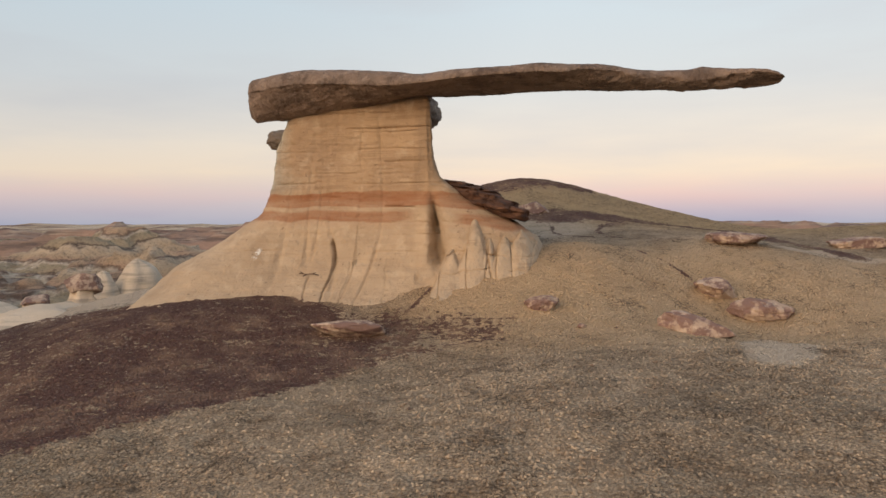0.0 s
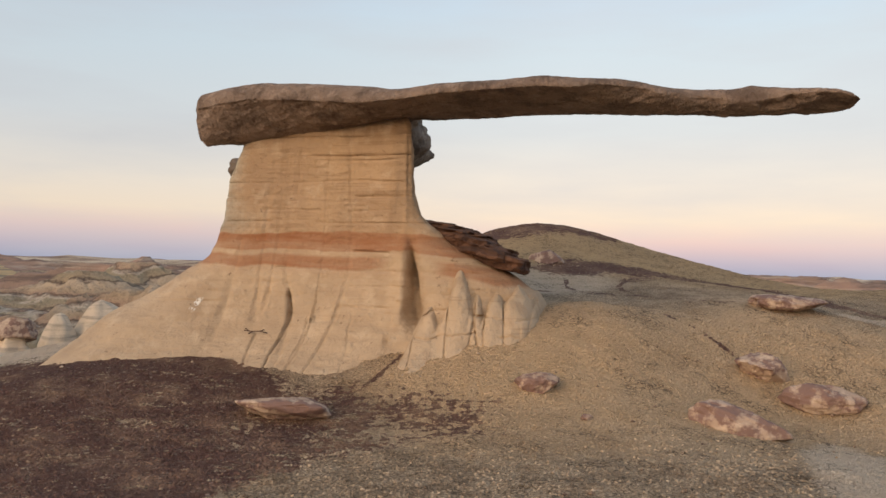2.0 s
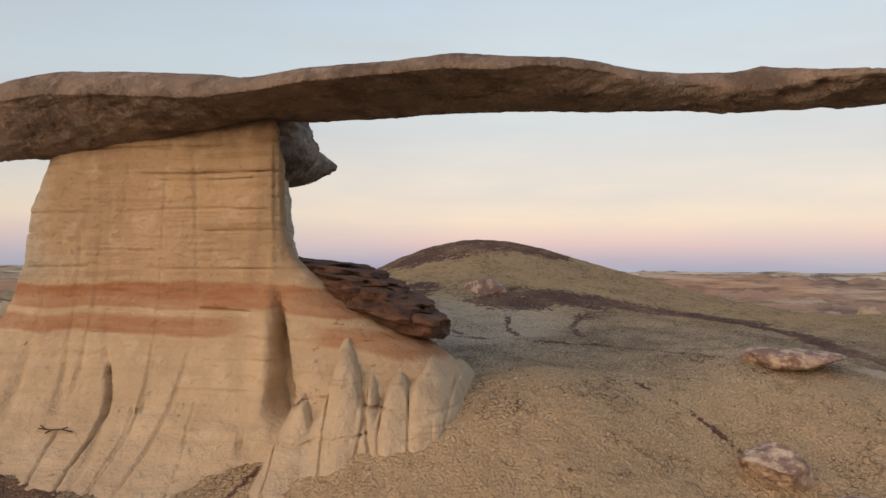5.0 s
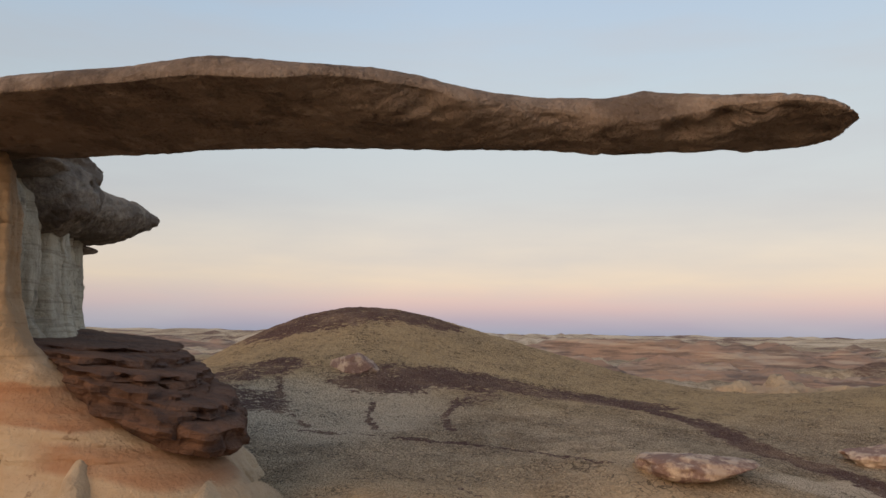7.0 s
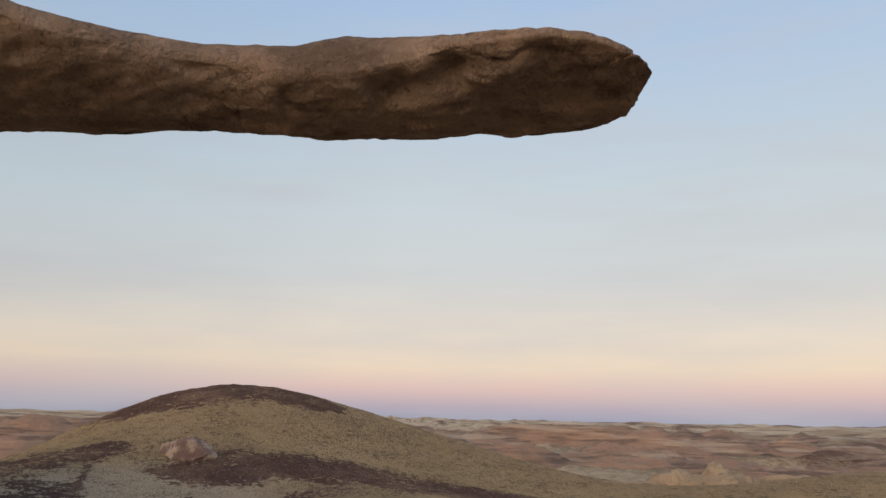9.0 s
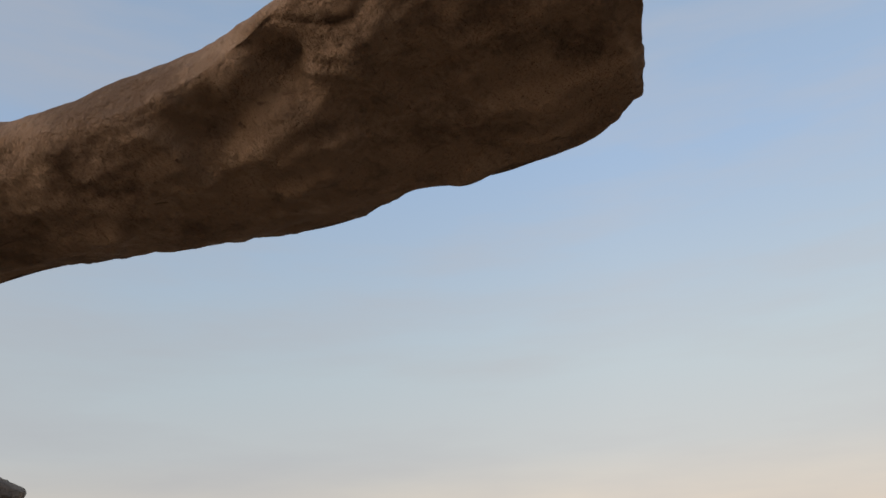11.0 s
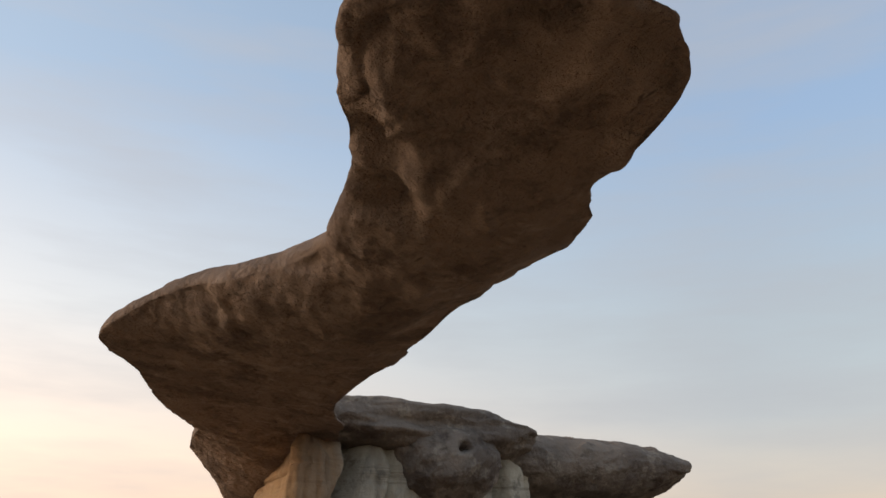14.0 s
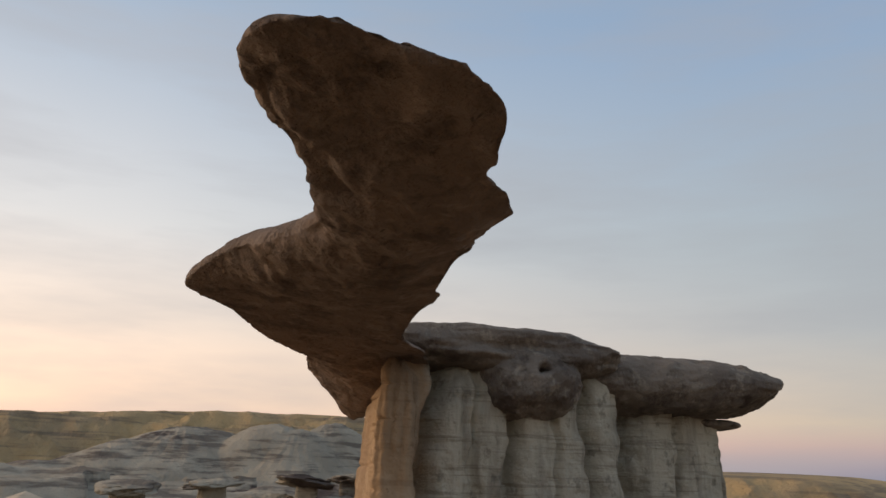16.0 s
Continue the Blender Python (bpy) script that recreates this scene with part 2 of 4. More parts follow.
def stone_colour(nt, place):
    """Pale tan sandstone with rusty beds between 1.6 and 1.9 m."""
    s = nt.nodes.new("ShaderNodeSeparateXYZ")
    nt.links.new(place, s.inputs[0])
    wave = node(nt, "ShaderNodeTexNoise", Scale=1.3, Detail=5.0)
    nt.links.new(place, wave.inputs["Vector"])
    dip = calc(nt, "MULTIPLY", calc(nt, "ADD", s.outputs[0], 0.1, True), 0.13)
    z = calc(nt, "ADD", calc(nt, "ADD", s.outputs[2], dip), calc(nt, "MULTIPLY", calc(nt, "SUBTRACT", wave.outputs[0], 0.5), 0.22))
    tan = mix(nt, (0.50, 0.378, 0.252), (0.415, 0.31, 0.205), spots(nt, place, 2.2, 0.35, 0.65))
    upper = ramp(nt, calc(nt, "MULTIPLY", calc(nt, "SUBTRACT", z, 1.0), 0.5), [(0.40, (0, 0, 0)), (0.47, (0.7, 0.7, 0.7)), (0.86, (0.75, 0.75, 0.75)), (0.93, (1, 1, 1))])
    brown = mix(nt, (0.44, 0.295, 0.165), (0.31, 0.20, 0.115), spots(nt, place, 1.8, 0.38, 0.66, detail=8.0, rough=0.65))
    tan = mix(nt, tan, brown, calc(nt, "MULTIPLY", upper, 0.85))
    worn = calc(nt, "ADD", calc(nt, "MULTIPLY", upper, 0.75), 0.22)
    tan = mix(nt, tan, (0.28, 0.185, 0.11), calc(nt, "MULTIPLY", spots(nt, place, 2.4, 0.55, 0.62, squash=(0.5, 0.5, 9.0)), calc(nt, "MULTIPLY", worn, 0.6)))
    tan = mix(nt, tan, (0.22, 0.15, 0.095), calc(nt, "MULTIPLY", spots(nt, place, 1.3, 0.52, 0.66, squash=(2.6, 2.6, 0.3)), calc(nt, "MULTIPLY", worn, 0.55)))
    drip = ramp(nt, calc(nt, "ADD", calc(nt, "ADD", s.outputs[0], 0.5), calc(nt, "MULTIPLY", calc(nt, "SUBTRACT", wave.outputs[0], 0.5), 0.10)), [(0.27, (0, 0, 0)), (0.32, (1, 1, 1)), (0.40, (0.8, 0.8, 0.8)), (0.445, (0, 0, 0))])
    tan = mix(nt, tan, (0.20, 0.15, 0.105), calc(nt, "MULTIPLY", calc(nt, "MULTIPLY", drip, upper), calc(nt, "MULTIPLY", spots(nt, place, 2.0, 0.30, 0.60, squash=(3.0, 3.0, 0.5)), 0.75)))
    tan = mix(nt, tan, (0.17, 0.11, 0.07), calc(nt, "MULTIPLY", spots(nt, place, 14, 0.66, 0.70), 0.6))
    tan = mix(nt, tan, (0.60, 0.48, 0.34), calc(nt, "MULTIPLY", spots(nt, place, 5, 0.54, 0.66), 0.35))
    drop = calc(nt, "MULTIPLY", calc(nt, "SUBTRACT", 0.035, calc(nt, "ABSOLUTE", calc(nt, "ADD", calc(nt, "ADD", s.outputs[0], 1.985), calc(nt, "MULTIPLY", calc(nt, "SUBTRACT", 1.24, s.outputs[2]), 0.45)))), 60.0, True)
    drop = calc(nt, "MULTIPLY", drop, calc(nt, "MULTIPLY", calc(nt, "SUBTRACT", 0.07, calc(nt, "ABSOLUTE", calc(nt, "SUBTRACT", s.outputs[2], 1.24))), 40.0, True))
    tan = mix(nt, tan, (0.80, 0.77, 0.70), calc(nt, "MULTIPLY", drop, spots(nt, place, 22, 0.46, 0.52, squash=(2.0, 2.0, 0.6))))
    north = calc(nt, "ADD", s.outputs[1], calc(nt, "MULTIPLY", calc(nt, "SUBTRACT", wave.outputs[0], 0.5), 0.25))
    north = ramp(nt, calc(nt, "MULTIPLY", calc(nt, "SUBTRACT", north, 8.5), 0.5), [(0.26, (0, 0, 0)), (0.31, (1, 1, 1))])
    grey = mix(nt, (0.52, 0.475, 0.37), (0.38, 0.345, 0.27), spots(nt, place, 2.6, 0.35, 0.65))
    grey = mix(nt, grey, (0.24, 0.21, 0.16), calc(nt, "MULTIPLY", spots(nt, place, 3.0, 0.56, 0.62, squash=(0.6, 0.6, 11.0)), 0.6))
    grey = mix(nt, grey, (0.22, 0.195, 0.155), calc(nt, "MULTIPLY", spots(nt, place, 2.2, 0.50, 0.64, squash=(3.0, 3.0, 0.4)), 0.6))
    grey = mix(nt, grey, (0.09, 0.078, 0.062), calc(nt, "MULTIPLY", spots(nt, place, 9, 0.58, 0.66), 0.5))
    tan = mix(nt, tan, grey, calc(nt, "MULTIPLY", north, ramp(nt, calc(nt, "MULTIPLY", calc(nt, "SUBTRACT", z, 1.0), 0.5), [(0.44, (0, 0, 0)), (0.5, (1, 1, 1))])))
    zz = calc(nt, "MULTIPLY", calc(nt, "SUBTRACT", z, 1.0), 0.5)
    k = lambda h: (h - 1.0) * 0.5
    rust = ramp(nt, zz, [(k(1.52), (0, 0, 0)), (k(1.59), (0.15, 0.15, 0.15)), (k(1.62), (0.0, 0.0, 0.0)), (k(1.70), (0, 0, 0)), (k(1.775), (0.1, 0.1, 0.1)),
                         (k(1.79), (0.9, 0.9, 0.9)), (k(1.84), (0.75, 0.75, 0.75)), (k(1.86), (1, 1, 1)), (k(1.935), (0.95, 0.95, 0.95)), (k(1.95), (0.05, 0.05, 0.05)), (k(2.6), (0, 0, 0))])
    low = ramp(nt, zz, [(k(1.60), (0, 0, 0)), (k(1.63), (0.9, 0.9, 0.9)), (k(1.72), (0.8, 0.8, 0.8)), (k(1.75), (0, 0, 0)), (1.0, (0, 0, 0))])
    tongue = ramp(nt, calc(nt, "MULTIPLY_ADD", s.outputs[0], 0.5), [(0.30, (1, 1, 1)), (0.39, (0, 0, 0)), (0.58, (0, 0, 0)), (0.66, (0.9, 0.9, 0.9))])
    tongue.node.inputs[0].links[0].from_node.inputs[2].default_value = 0.5
    rust = calc(nt, "MAXIMUM", rust, calc(nt, "MULTIPLY", low, tongue))
    tone = spots(nt, place, 1.4, 0.3, 0.6, squash=(1, 1, 6))
    tone = calc(nt, "ADD", calc(nt, "MULTIPLY", tone, 0.45), 0.45)
    return mix(nt, tan, (0.29, 0.115, 0.05), calc(nt, "MULTIPLY", rust, tone))


def cap_colour(nt, place):
    c = mix(nt, (0.325, 0.24, 0.183), (0.215, 0.16, 0.124), spots(nt, place, 2.5, 0.35, 0.65))
    c = mix(nt, c, (0.43, 0.33, 0.26), calc(nt, "MULTIPLY", spots(nt, place, 9, 0.53, 0.62), 0.55))
    c = mix(nt, c, (0.10, 0.070, 0.054), calc(nt, "MULTIPLY", spots(nt, place, 3.4, 0.50, 0.58, detail=9.0, rough=0.74), 0.62))
    c = mix(nt, c, (0.40, 0.31, 0.24), calc(nt, "MULTIPLY", spots(nt, place, 40, 0.60, 0.68), 0.25))
    return mix(nt, c, (0.035, 0.026, 0.022), calc(nt, "MULTIPLY", spots(nt, place, 4.0, 0.71, 0.75, detail=3.0, squash=(2.0, 7.0, 7.0)), 0.6))


def slab_colour(nt, place):
    c = mix(nt, (0.27, 0.225, 0.18), (0.17, 0.14, 0.115), spots(nt, place, 2.5, 0.38, 0.62))
    c = mix(nt, c, (0.38, 0.33, 0.26), calc(nt, "MULTIPLY", spots(nt, place, 7, 0.54, 0.62, detail=8.0, rough=0.7), 0.6))
    return mix(nt, c, (0.06, 0.046, 0.038), calc(nt, "MULTIPLY", spots(nt, place, 3.4, 0.52, 0.62, detail=9.0, rough=0.72), 0.65))


def boulder_colour(nt, place):
    c = mix(nt, (0.40, 0.30, 0.225), (0.21, 0.135, 0.112), spots(nt, place, 7, 0.42, 0.52))
    return mix(nt, c, (0.58, 0.46, 0.35), calc(nt, "MULTIPLY", spots(nt, place, 8, 0.52, 0.60), 0.6))


def brown_colour(nt, place):
    c = mix(nt, (0.175, 0.092, 0.058), (0.085, 0.050, 0.038), spots(nt, place, 4, 0.35, 0.65, squash=(1, 1, 5)))
    return mix(nt, c, (0.06, 0.035, 0.028), calc(nt, "MULTIPLY", spots(nt, place, 18, 0.55, 0.7), 0.6))


def white_colour(nt, place):
    c = mix(nt, (0.66, 0.535, 0.39), (0.54, 0.435, 0.315), spots(nt, place, 1.5, 0.35, 0.65))
    return mix(nt, c, (0.25, 0.21, 0.17), calc(nt, "MULTIPLY", spots(nt, place, 2.0, 0.52, 0.66, squash=(0.6, 0.6, 7)), 0.6))


def mesa_colour(nt, place):
    c = mix(nt, (0.60, 0.42, 0.21), (0.43, 0.32, 0.19), spots(nt, place, 0.15, 0.35, 0.65))
    return mix(nt, c, (0.22, 0.17, 0.12), calc(nt, "MULTIPLY", spots(nt, place, 0.25, 0.5, 0.60, squash=(0.4, 0.4, 8)), 0.75))


M_GROUND = earth("cracked_clay_ground", ground_colour, bump=(("grain", 7, 0.8, 0.06), ("grain", 24, 0.8, 0.04), ("cells", 22, 0.6, 0.03), ("clods", 48, 1.0, 0.028), ("grain", 120, 1.0, 0.012)))
M_CLOD = earth("clay_crumbs", clod_colour)
M_STONE = earth("banded_sandstone", stone_colour, bump=(("beds", 2.0, 0.45, 0.04), ("grain", 7, 0.7, 0.05), ("grain", 26, 0.8, 0.02), ("grain", 80, 0.6, 0.006)))
M_CAP = earth("iron_caprock", cap_colour, bump=(("grain", 6, 0.9, 0.09), ("grain", 20, 0.95, 0.05), ("grain", 60, 0.6, 0.014)))
M_SLAB = earth("grey_slab_rock", slab_colour, bump=(("grain", 6, 0.9, 0.06), ("grain", 22, 0.9, 0.03), ("grain", 80, 0.7, 0.008)))
M_BOULDER = earth("lichened_boulder", boulder_colour, bump=(("grain", 10, 0.6, 0.03), ("grain", 50, 0.5, 0.01)))
M_BROWN = earth("brown_shale", brown_colour, bump=(("beds", 3, 1.0, 0.08), ("grain", 9, 0.8, 0.05), ("grain", 34, 0.9, 0.02)))
M_WHITE = earth("white_mudstone", white_colour, bump=(("grain", 8, 0.5, 0.05),))
M_MESA = earth("far_mesa", mesa_colour, bump=(("grain", 0.6, 0.9, 1.2), ("grain", 2.5, 0.7, 0.3)))


# ---- mesh helpers ----
def mesh_object(name, verts, faces, mat, parent=None, label="", smooth=True):
    me = bpy.data.meshes.new(name)
    me.from_pydata([tuple(v) for v in np.asarray(verts, float)], [], [tuple(int(i) for i in f) for f in faces])
    me.materials.append(mat)
    if smooth:
        me.polygons.foreach_set("use_smooth", [True] * len(me.polygons))
    me.update()
    ob = new(name, me)
    if parent is not None:
        ob.parent = parent
    if label:
        ob["label"] = label
    return ob


def sheet_faces(nu, nv, wrap=False):
    u, v = np.meshgrid(np.arange(nu - 1), np.arange(nv if wrap else nv - 1), indexing="ij")
    w = (v + 1) % nv
    return np.stack([u * nv + v, (u + 1) * nv + v, (u + 1) * nv + w, u * nv + w], -1).reshape(-1, 4)


def closed_loft(rings):
    """Vertices and faces of a tube of rings, closed at both ends by a fan."""
    nu, nv = rings.shape[:2]
    verts = np.concatenate([rings.reshape(-1, 3), rings[:1].mean(1), rings[-1:].mean(1)])
    faces = [tuple(f) for f in sheet_faces(nu, nv, True)]
    faces += [(nu * nv, (k + 1) % nv, k)[::-1] for k in range(nv)]
    faces += [(nu * nv + 1, (nu - 1) * nv + k, (nu - 1) * nv + (k + 1) % nv)[::-1] for k in range(nv)]
    return verts, [f[::-1] for f in faces]


def push(verts, faces, amount):
    """Moves vertices along their normals by amount(verts)."""
    n = np.zeros_like(verts)
    tri = np.array([f[:3] for f in faces])
    fn = np.cross(verts[tri[:, 1]] - verts[tri[:, 0]], verts[tri[:, 2]] - verts[tri[:, 0]])
    for f_index in range(3):
        np.add.at(n, tri[:, f_index], fn)
    n /= np.linalg.norm(n, axis=1, keepdims=True) + 1e-9
    return verts + n * amount(verts)[:, None]


# ---- ground ----
BASE = -0.9
SWELL_ROWS = [
    [0.11, 0.13, 0.35, 0.45, -0.57, 1.19, -1.03, -0.02],
    [0.12, 0.22, -0.14, 0.28, 0.7, -0.18, -0.64, 1.06],
    [0.35, 0.23, 0.5, 0.34, 0.6, 0.38, 0.72, 0.26],
    [0.5, -0.11, 0.61, -0, 1.26, 0.9, 1.7, 0.01],
    [0.33, 0.27, 0.76, 0.53, 0.5, 0.31, 0.9, 1.33],
    [0.16, 0.13, -0.19, 0.28, 0.87, 1.01, -0.27, 0.21],
    [1.12, 0.46, 0.66, 1.06, -0.15, 1.15, 1.35, 0.43],
]
SWELLS = [(x, y, 3.6, a) for x, row in zip(np.linspace(-9, 10.5, 7), SWELL_ROWS) for y, a in zip(np.linspace(-3, 22, 8), row)]
SWELLS += [(1.1, 16.3, 1.8, 0.26), (0.5, 8.4, 0.9, 0.28), (1.6, 8.9, 0.9, 0.35), (3.1, 9.7, 1.1, 0.03), (-1.8, 8, 1.2, 0.14), (1.1, 12, 1.4, -0.25), (2.9, 7.9, 1.2, -0.34), (1.3, 5, 1.6, -0.01), (-3, 7.4, 1.3, 0.23), (4.5, 16.5, 1.6, 0.21), (2.2, 7.6, 0.9, 0.11), (3.0, 8.9, 1.0, 0.09), (3.5, 10.0, 1.0, 0.15)]


def height(x, y):
    """The lie of the land: a sloping apron, the hill behind, a valley to the west and far badlands."""
    x, y = np.asarray(x, float), np.asarray(y, float)
    z = np.full(np.broadcast(x, y).shape, BASE)
    for cx, cy, s, a in SWELLS:
        z = z + a * np.exp(-(((x - cx) / s) ** 2 + ((y - cy) / s) ** 2))
    r = np.hypot(x, y - 9)
    p = np.stack([x, y, 0 * x], -1).reshape(-1, 3)
    z = z + 0.02 * fbm(p * 1.1, 3).reshape(z.shape) * step(2, 4, r) + 0.010 * fbm(p * 6.0, 3).reshape(z.shape)
    clod = np.abs(fbm(p * 14 + 3, 3)).reshape(z.shape) + 0.7 * fbm(p * 5 + 9, 3).reshape(z.shape)
    z = z + 0.022 * clod * step(24, 8, r)
    z = z + 1.1 * np.exp(-(((x - 14) / 4) ** 2 + ((y - 26) / 4) ** 2))
    far = step(18, 45, r)
    rough = fbm(p * 0.05 + 5, 5).reshape(z.shape)
    ridge = 1 - np.abs(fbm(p * 0.035 + 31, 4).reshape(z.shape)) * 2.2
    fine = 1 - np.abs(fbm(p * 0.11 + 77, 5).reshape(z.shape)) * 2.4
    bad = -1.9 + 1.0 * rough + 1.5 * np.clip(fine, -0.6, 1) * step(20, 40, r) + 1.2 * np.clip(ridge, -1, 1) * step(30, 120, r) + 5.0 * step(150, 900, r) * (0.35 + rough)
    return z * (1 - far) + bad * far


def spread(lo, hi, fine, reach, growth=1.07):
    mid = list(np.arange(lo, hi + 1e-6, fine))
    gap, x = fine, hi
    out_hi = []
    while x < reach:
        gap *= growth
        x += gap
        out_hi.append(x)
    gap, x = fine, lo
    out_lo = []
    while x > -reach:
        gap *= growth
        x -= gap
        out_lo.append(x)
    return np.array(out_lo[::-1] + mid + out_hi)


gx, gy = spread(-4.0, 5.0, 0.03, 3500, 1.06), spread(2.6, 9.4, 0.03, 3500, 1.05)
more = spread(2.6, 17.6, 0.05, 3500, 1.06)
gy = np.concatenate([gy[gy < 9.41], more[more > 9.43]])
GX, GY = np.meshgrid(gx, gy, indexing="ij")
GZ = height(GX, GY)
ground = mesh_object("ground", np.stack([GX, GY, GZ], -1).reshape(-1, 3), sheet_faces(len(gx), len(gy))[:, ::1], M_GROUND)
tagged(ground, "dry cracked clay badlands ground with dark gravel patches", "ground", kind="structure")

def masks(px, py, pz):
    """Where the ground is dark gravel (or a painted dark crevice), pale silt or smooth clay, 0 to 1."""
    gp = np.stack([px, py, 0 * px], -1)
    wob = 0.35 * fbm(gp * 0.9, 4)


    def along(points, width):
        """1 on a broken line across the ground, 0 beyond width."""
        best = np.full(len(px), 9.0)
        for (ax, ay), (bx, by) in zip(points[:-1], points[1:]):
            t = np.clip(((px - ax) * (bx - ax) + (py - ay) * (by - ay)) / ((bx - ax) ** 2 + (by - ay) ** 2), 0, 1)
            best = np.minimum(best, np.hypot(px - ax - t * (bx - ax), py - ay - t * (by - ay)))
        return step(width, width * 0.35, best + 0.35 * width * wob / 0.35)


    edge_y = curve(px, [-6, -2.3, -1.5, -1.1, -0.7, -0.17, 0.52, 1.0], [1.0, 4.1, 4.65, 5.1, 5.5, 6.15, 6.8, 7.0])
    dark = step(-0.12, 0.25, py - edge_y + 0.6 * wob) * step(1.25, 0.6, px + wob) * step(7.9, 7.4, py - 1.3 * np.clip(-0.8 - px, 0, 1.2) + wob) * step(-7, -4.5, px) * (0.84 + 0.6 * wob) * (1 - 0.50 * step(-0.75, -0.1, px + wob))
    dark = np.maximum(dark, (0.9 + wob) * along([(1.6, 13.3), (2.6, 13.6), (4.0, 13.4)], 0.70))
    dark = np.maximum(dark, along([(3.6, 13.6), (4.3, 12.4), (4.4, 11.2), (4.9, 10.2)], 0.26))
    dark = np.maximum(dark, 0.85 * step(0.0, 0.6, 1 - (((px - 1.0) / 1.5) ** 2 + ((py - 16.2) / 1.2) ** 2) + 2.5 * wob))
    # crevices: the shade inside them painted as thin dark lines, no depth modelled
    for line in ([(0.5, 13.2), (0.62, 12.5), (0.9, 11.7), (1.0, 11.5)], [(1.45, 12.5), (1.42, 12.0), (1.52, 11.4)], [(2.2, 12.4), (2.05, 11.9), (2.1, 11.3)], [(0.9, 11.4), (1.6, 11.1), (2.4, 10.7), (3.0, 10.1)], [(-0.03, 8.25), (-0.12, 8.0), (-0.21, 7.75)], [(2.05, 9.6), (2.5, 9.1), (2.8, 8.75)]):
        dark = np.maximum(dark, 0.75 * along(line, 0.045 if line[0][1] > 11 else 0.028))
    dark = np.maximum(dark, 0.7 * step(0.12, 0.3, fbm(gp * 0.8 + 50, 4)) * step(1.3, 1.0, np.hypot((px - 1.0) / 1.4, py - 13.0)))
    pale = 0.95 * step(0.0, 0.5, 1 - (((px - 2.78 - 0.22 * (py - 6.3)) / 0.33) ** 2 + ((py - 6.3) / 1.15) ** 2) + 1.3 * wob)
    pale = np.maximum(pale, 0.7 * step(0.0, 0.5, 1 - (((px - 4.75) / 0.9) ** 2 + ((py - 10.1) / 0.3) ** 2) + 1.3 * wob))
    pale = np.maximum(pale, 0.62 * step(0.0, 0.7, 1 - (((px - 1.0) / 1.5) ** 2 + ((py - 12.2) / 1.5) ** 2) + 1.2 * wob))
    pale = np.maximum(pale, 0.7 * step(0.0, 0.6, 1 - np.hypot((px - 14) / 5, (py - 26) / 5) + wob))
    pale = np.maximum(pale, 1.0 * step(0.0, 0.6, 1 - (((px + 4.9) / 2.2) ** 2 + ((py - 10.9) / 2.6) ** 2) + 1.2 * wob))
    dark = np.maximum(dark, 0.9 * step(0.0, 0.5, 1 - (((px + 6.9) / 1.6) ** 2 + ((py - 12.9) / 0.8) ** 2) + 1.5 * wob))
    far_bits = step(20, 40, np.hypot(px, py - 9))
    strata = vnoise(np.stack([px * 0.02, py * 0.02, pz * 1.9 + 0.6 * fbm(gp * 0.15, 3)], -1))
    pale = np.maximum(pale, far_bits * 0.6 * step(0.0, 0.3, strata))
    dark = np.maximum(dark, far_bits * 0.9 * step(-0.25, -0.5, strata))
    clay = step(0.0, 0.8, 1 - (((px - 0.8) / 1.7) ** 2 + ((py - 8.1) / 0.95) ** 2) + 1.2 * wob)
    clay = np.maximum(clay, 0.85 * step(5.9, 7.2, py + 0.8 * wob) * step(10.8, 9.2, py) * step(-0.3, 0.5, px))
    ochre = step(11.2, 13.6, py + wob) * step(30, 20, py)
    smooth = step(0.0, 0.7, 1 - (((px - 0.75) / 1.15) ** 2 + ((py - 7.7) / 0.75) ** 2) + 1.0 * wob)
    return (("dark", dark), ("pale", pale), ("clay", clay), ("ochre", ochre), ("smooth", smooth))


def paint(ob, px, py, pz):
    for key, vals in masks(px, py, pz):
        ob.data.attributes.new(key, "FLOAT", "POINT").data.foreach_set("value", vals.astype(np.float32))


paint(ground, GX.ravel(), GY.ravel(), GZ.ravel())

# ---- the winged rock ----
hoodoo = tagged(new("winged_hoodoo"), "tall banded sandstone hoodoo with a long dark cantilevered caprock", "rock formation")

# caprock: a long curved blade; at stations along x: the two edges, the lit crest, the northern rim and the keel
CX = [-2.1, -2.05, -1.95, -1.75, -1.45, -1.1, -0.75, -0.4, -0.1, 0.2, 0.5, 0.75, 1.0, 1.25, 1.45, 1.6, 1.75, 1.95, 2.15, 2.3, 2.45, 2.6, 2.75, 2.85, 2.95, 3.05, 3.15, 3.24, 3.32]
SOUTH = [8.882, 8.819, 8.744, 8.627, 8.566, 8.508, 8.433, 8.303, 8.159, 8.022, 7.922, 7.824, 7.708, 7.66, 7.72, 7.748, 7.792, 7.841, 7.913, 7.941, 7.902, 7.866, 7.816, 7.755, 7.712, 7.676, 7.668, 7.684, 7.76]
LIP = [3.008, 3.017, 3.018, 3.035, 3.06, 3.045, 3.016, 2.989, 2.987, 3.001, 3.006, 2.998, 2.993, 2.978, 3.009, 3.004, 2.999, 2.968, 2.958, 2.954, 2.932, 2.925, 2.94, 2.951, 2.953, 2.956, 2.944, 2.925, 2.915]
TOP = [3.135, 3.157, 3.163, 3.184, 3.215, 3.213, 3.194, 3.152, 3.102, 3.11, 3.098, 3.096, 3.098, 3.083, 3.073, 3.079, 3.066, 3.04, 3.035, 3.037, 3.032, 3.058, 3.034, 3.004, 2.988, 2.977, 2.97, 2.944, 2.888]
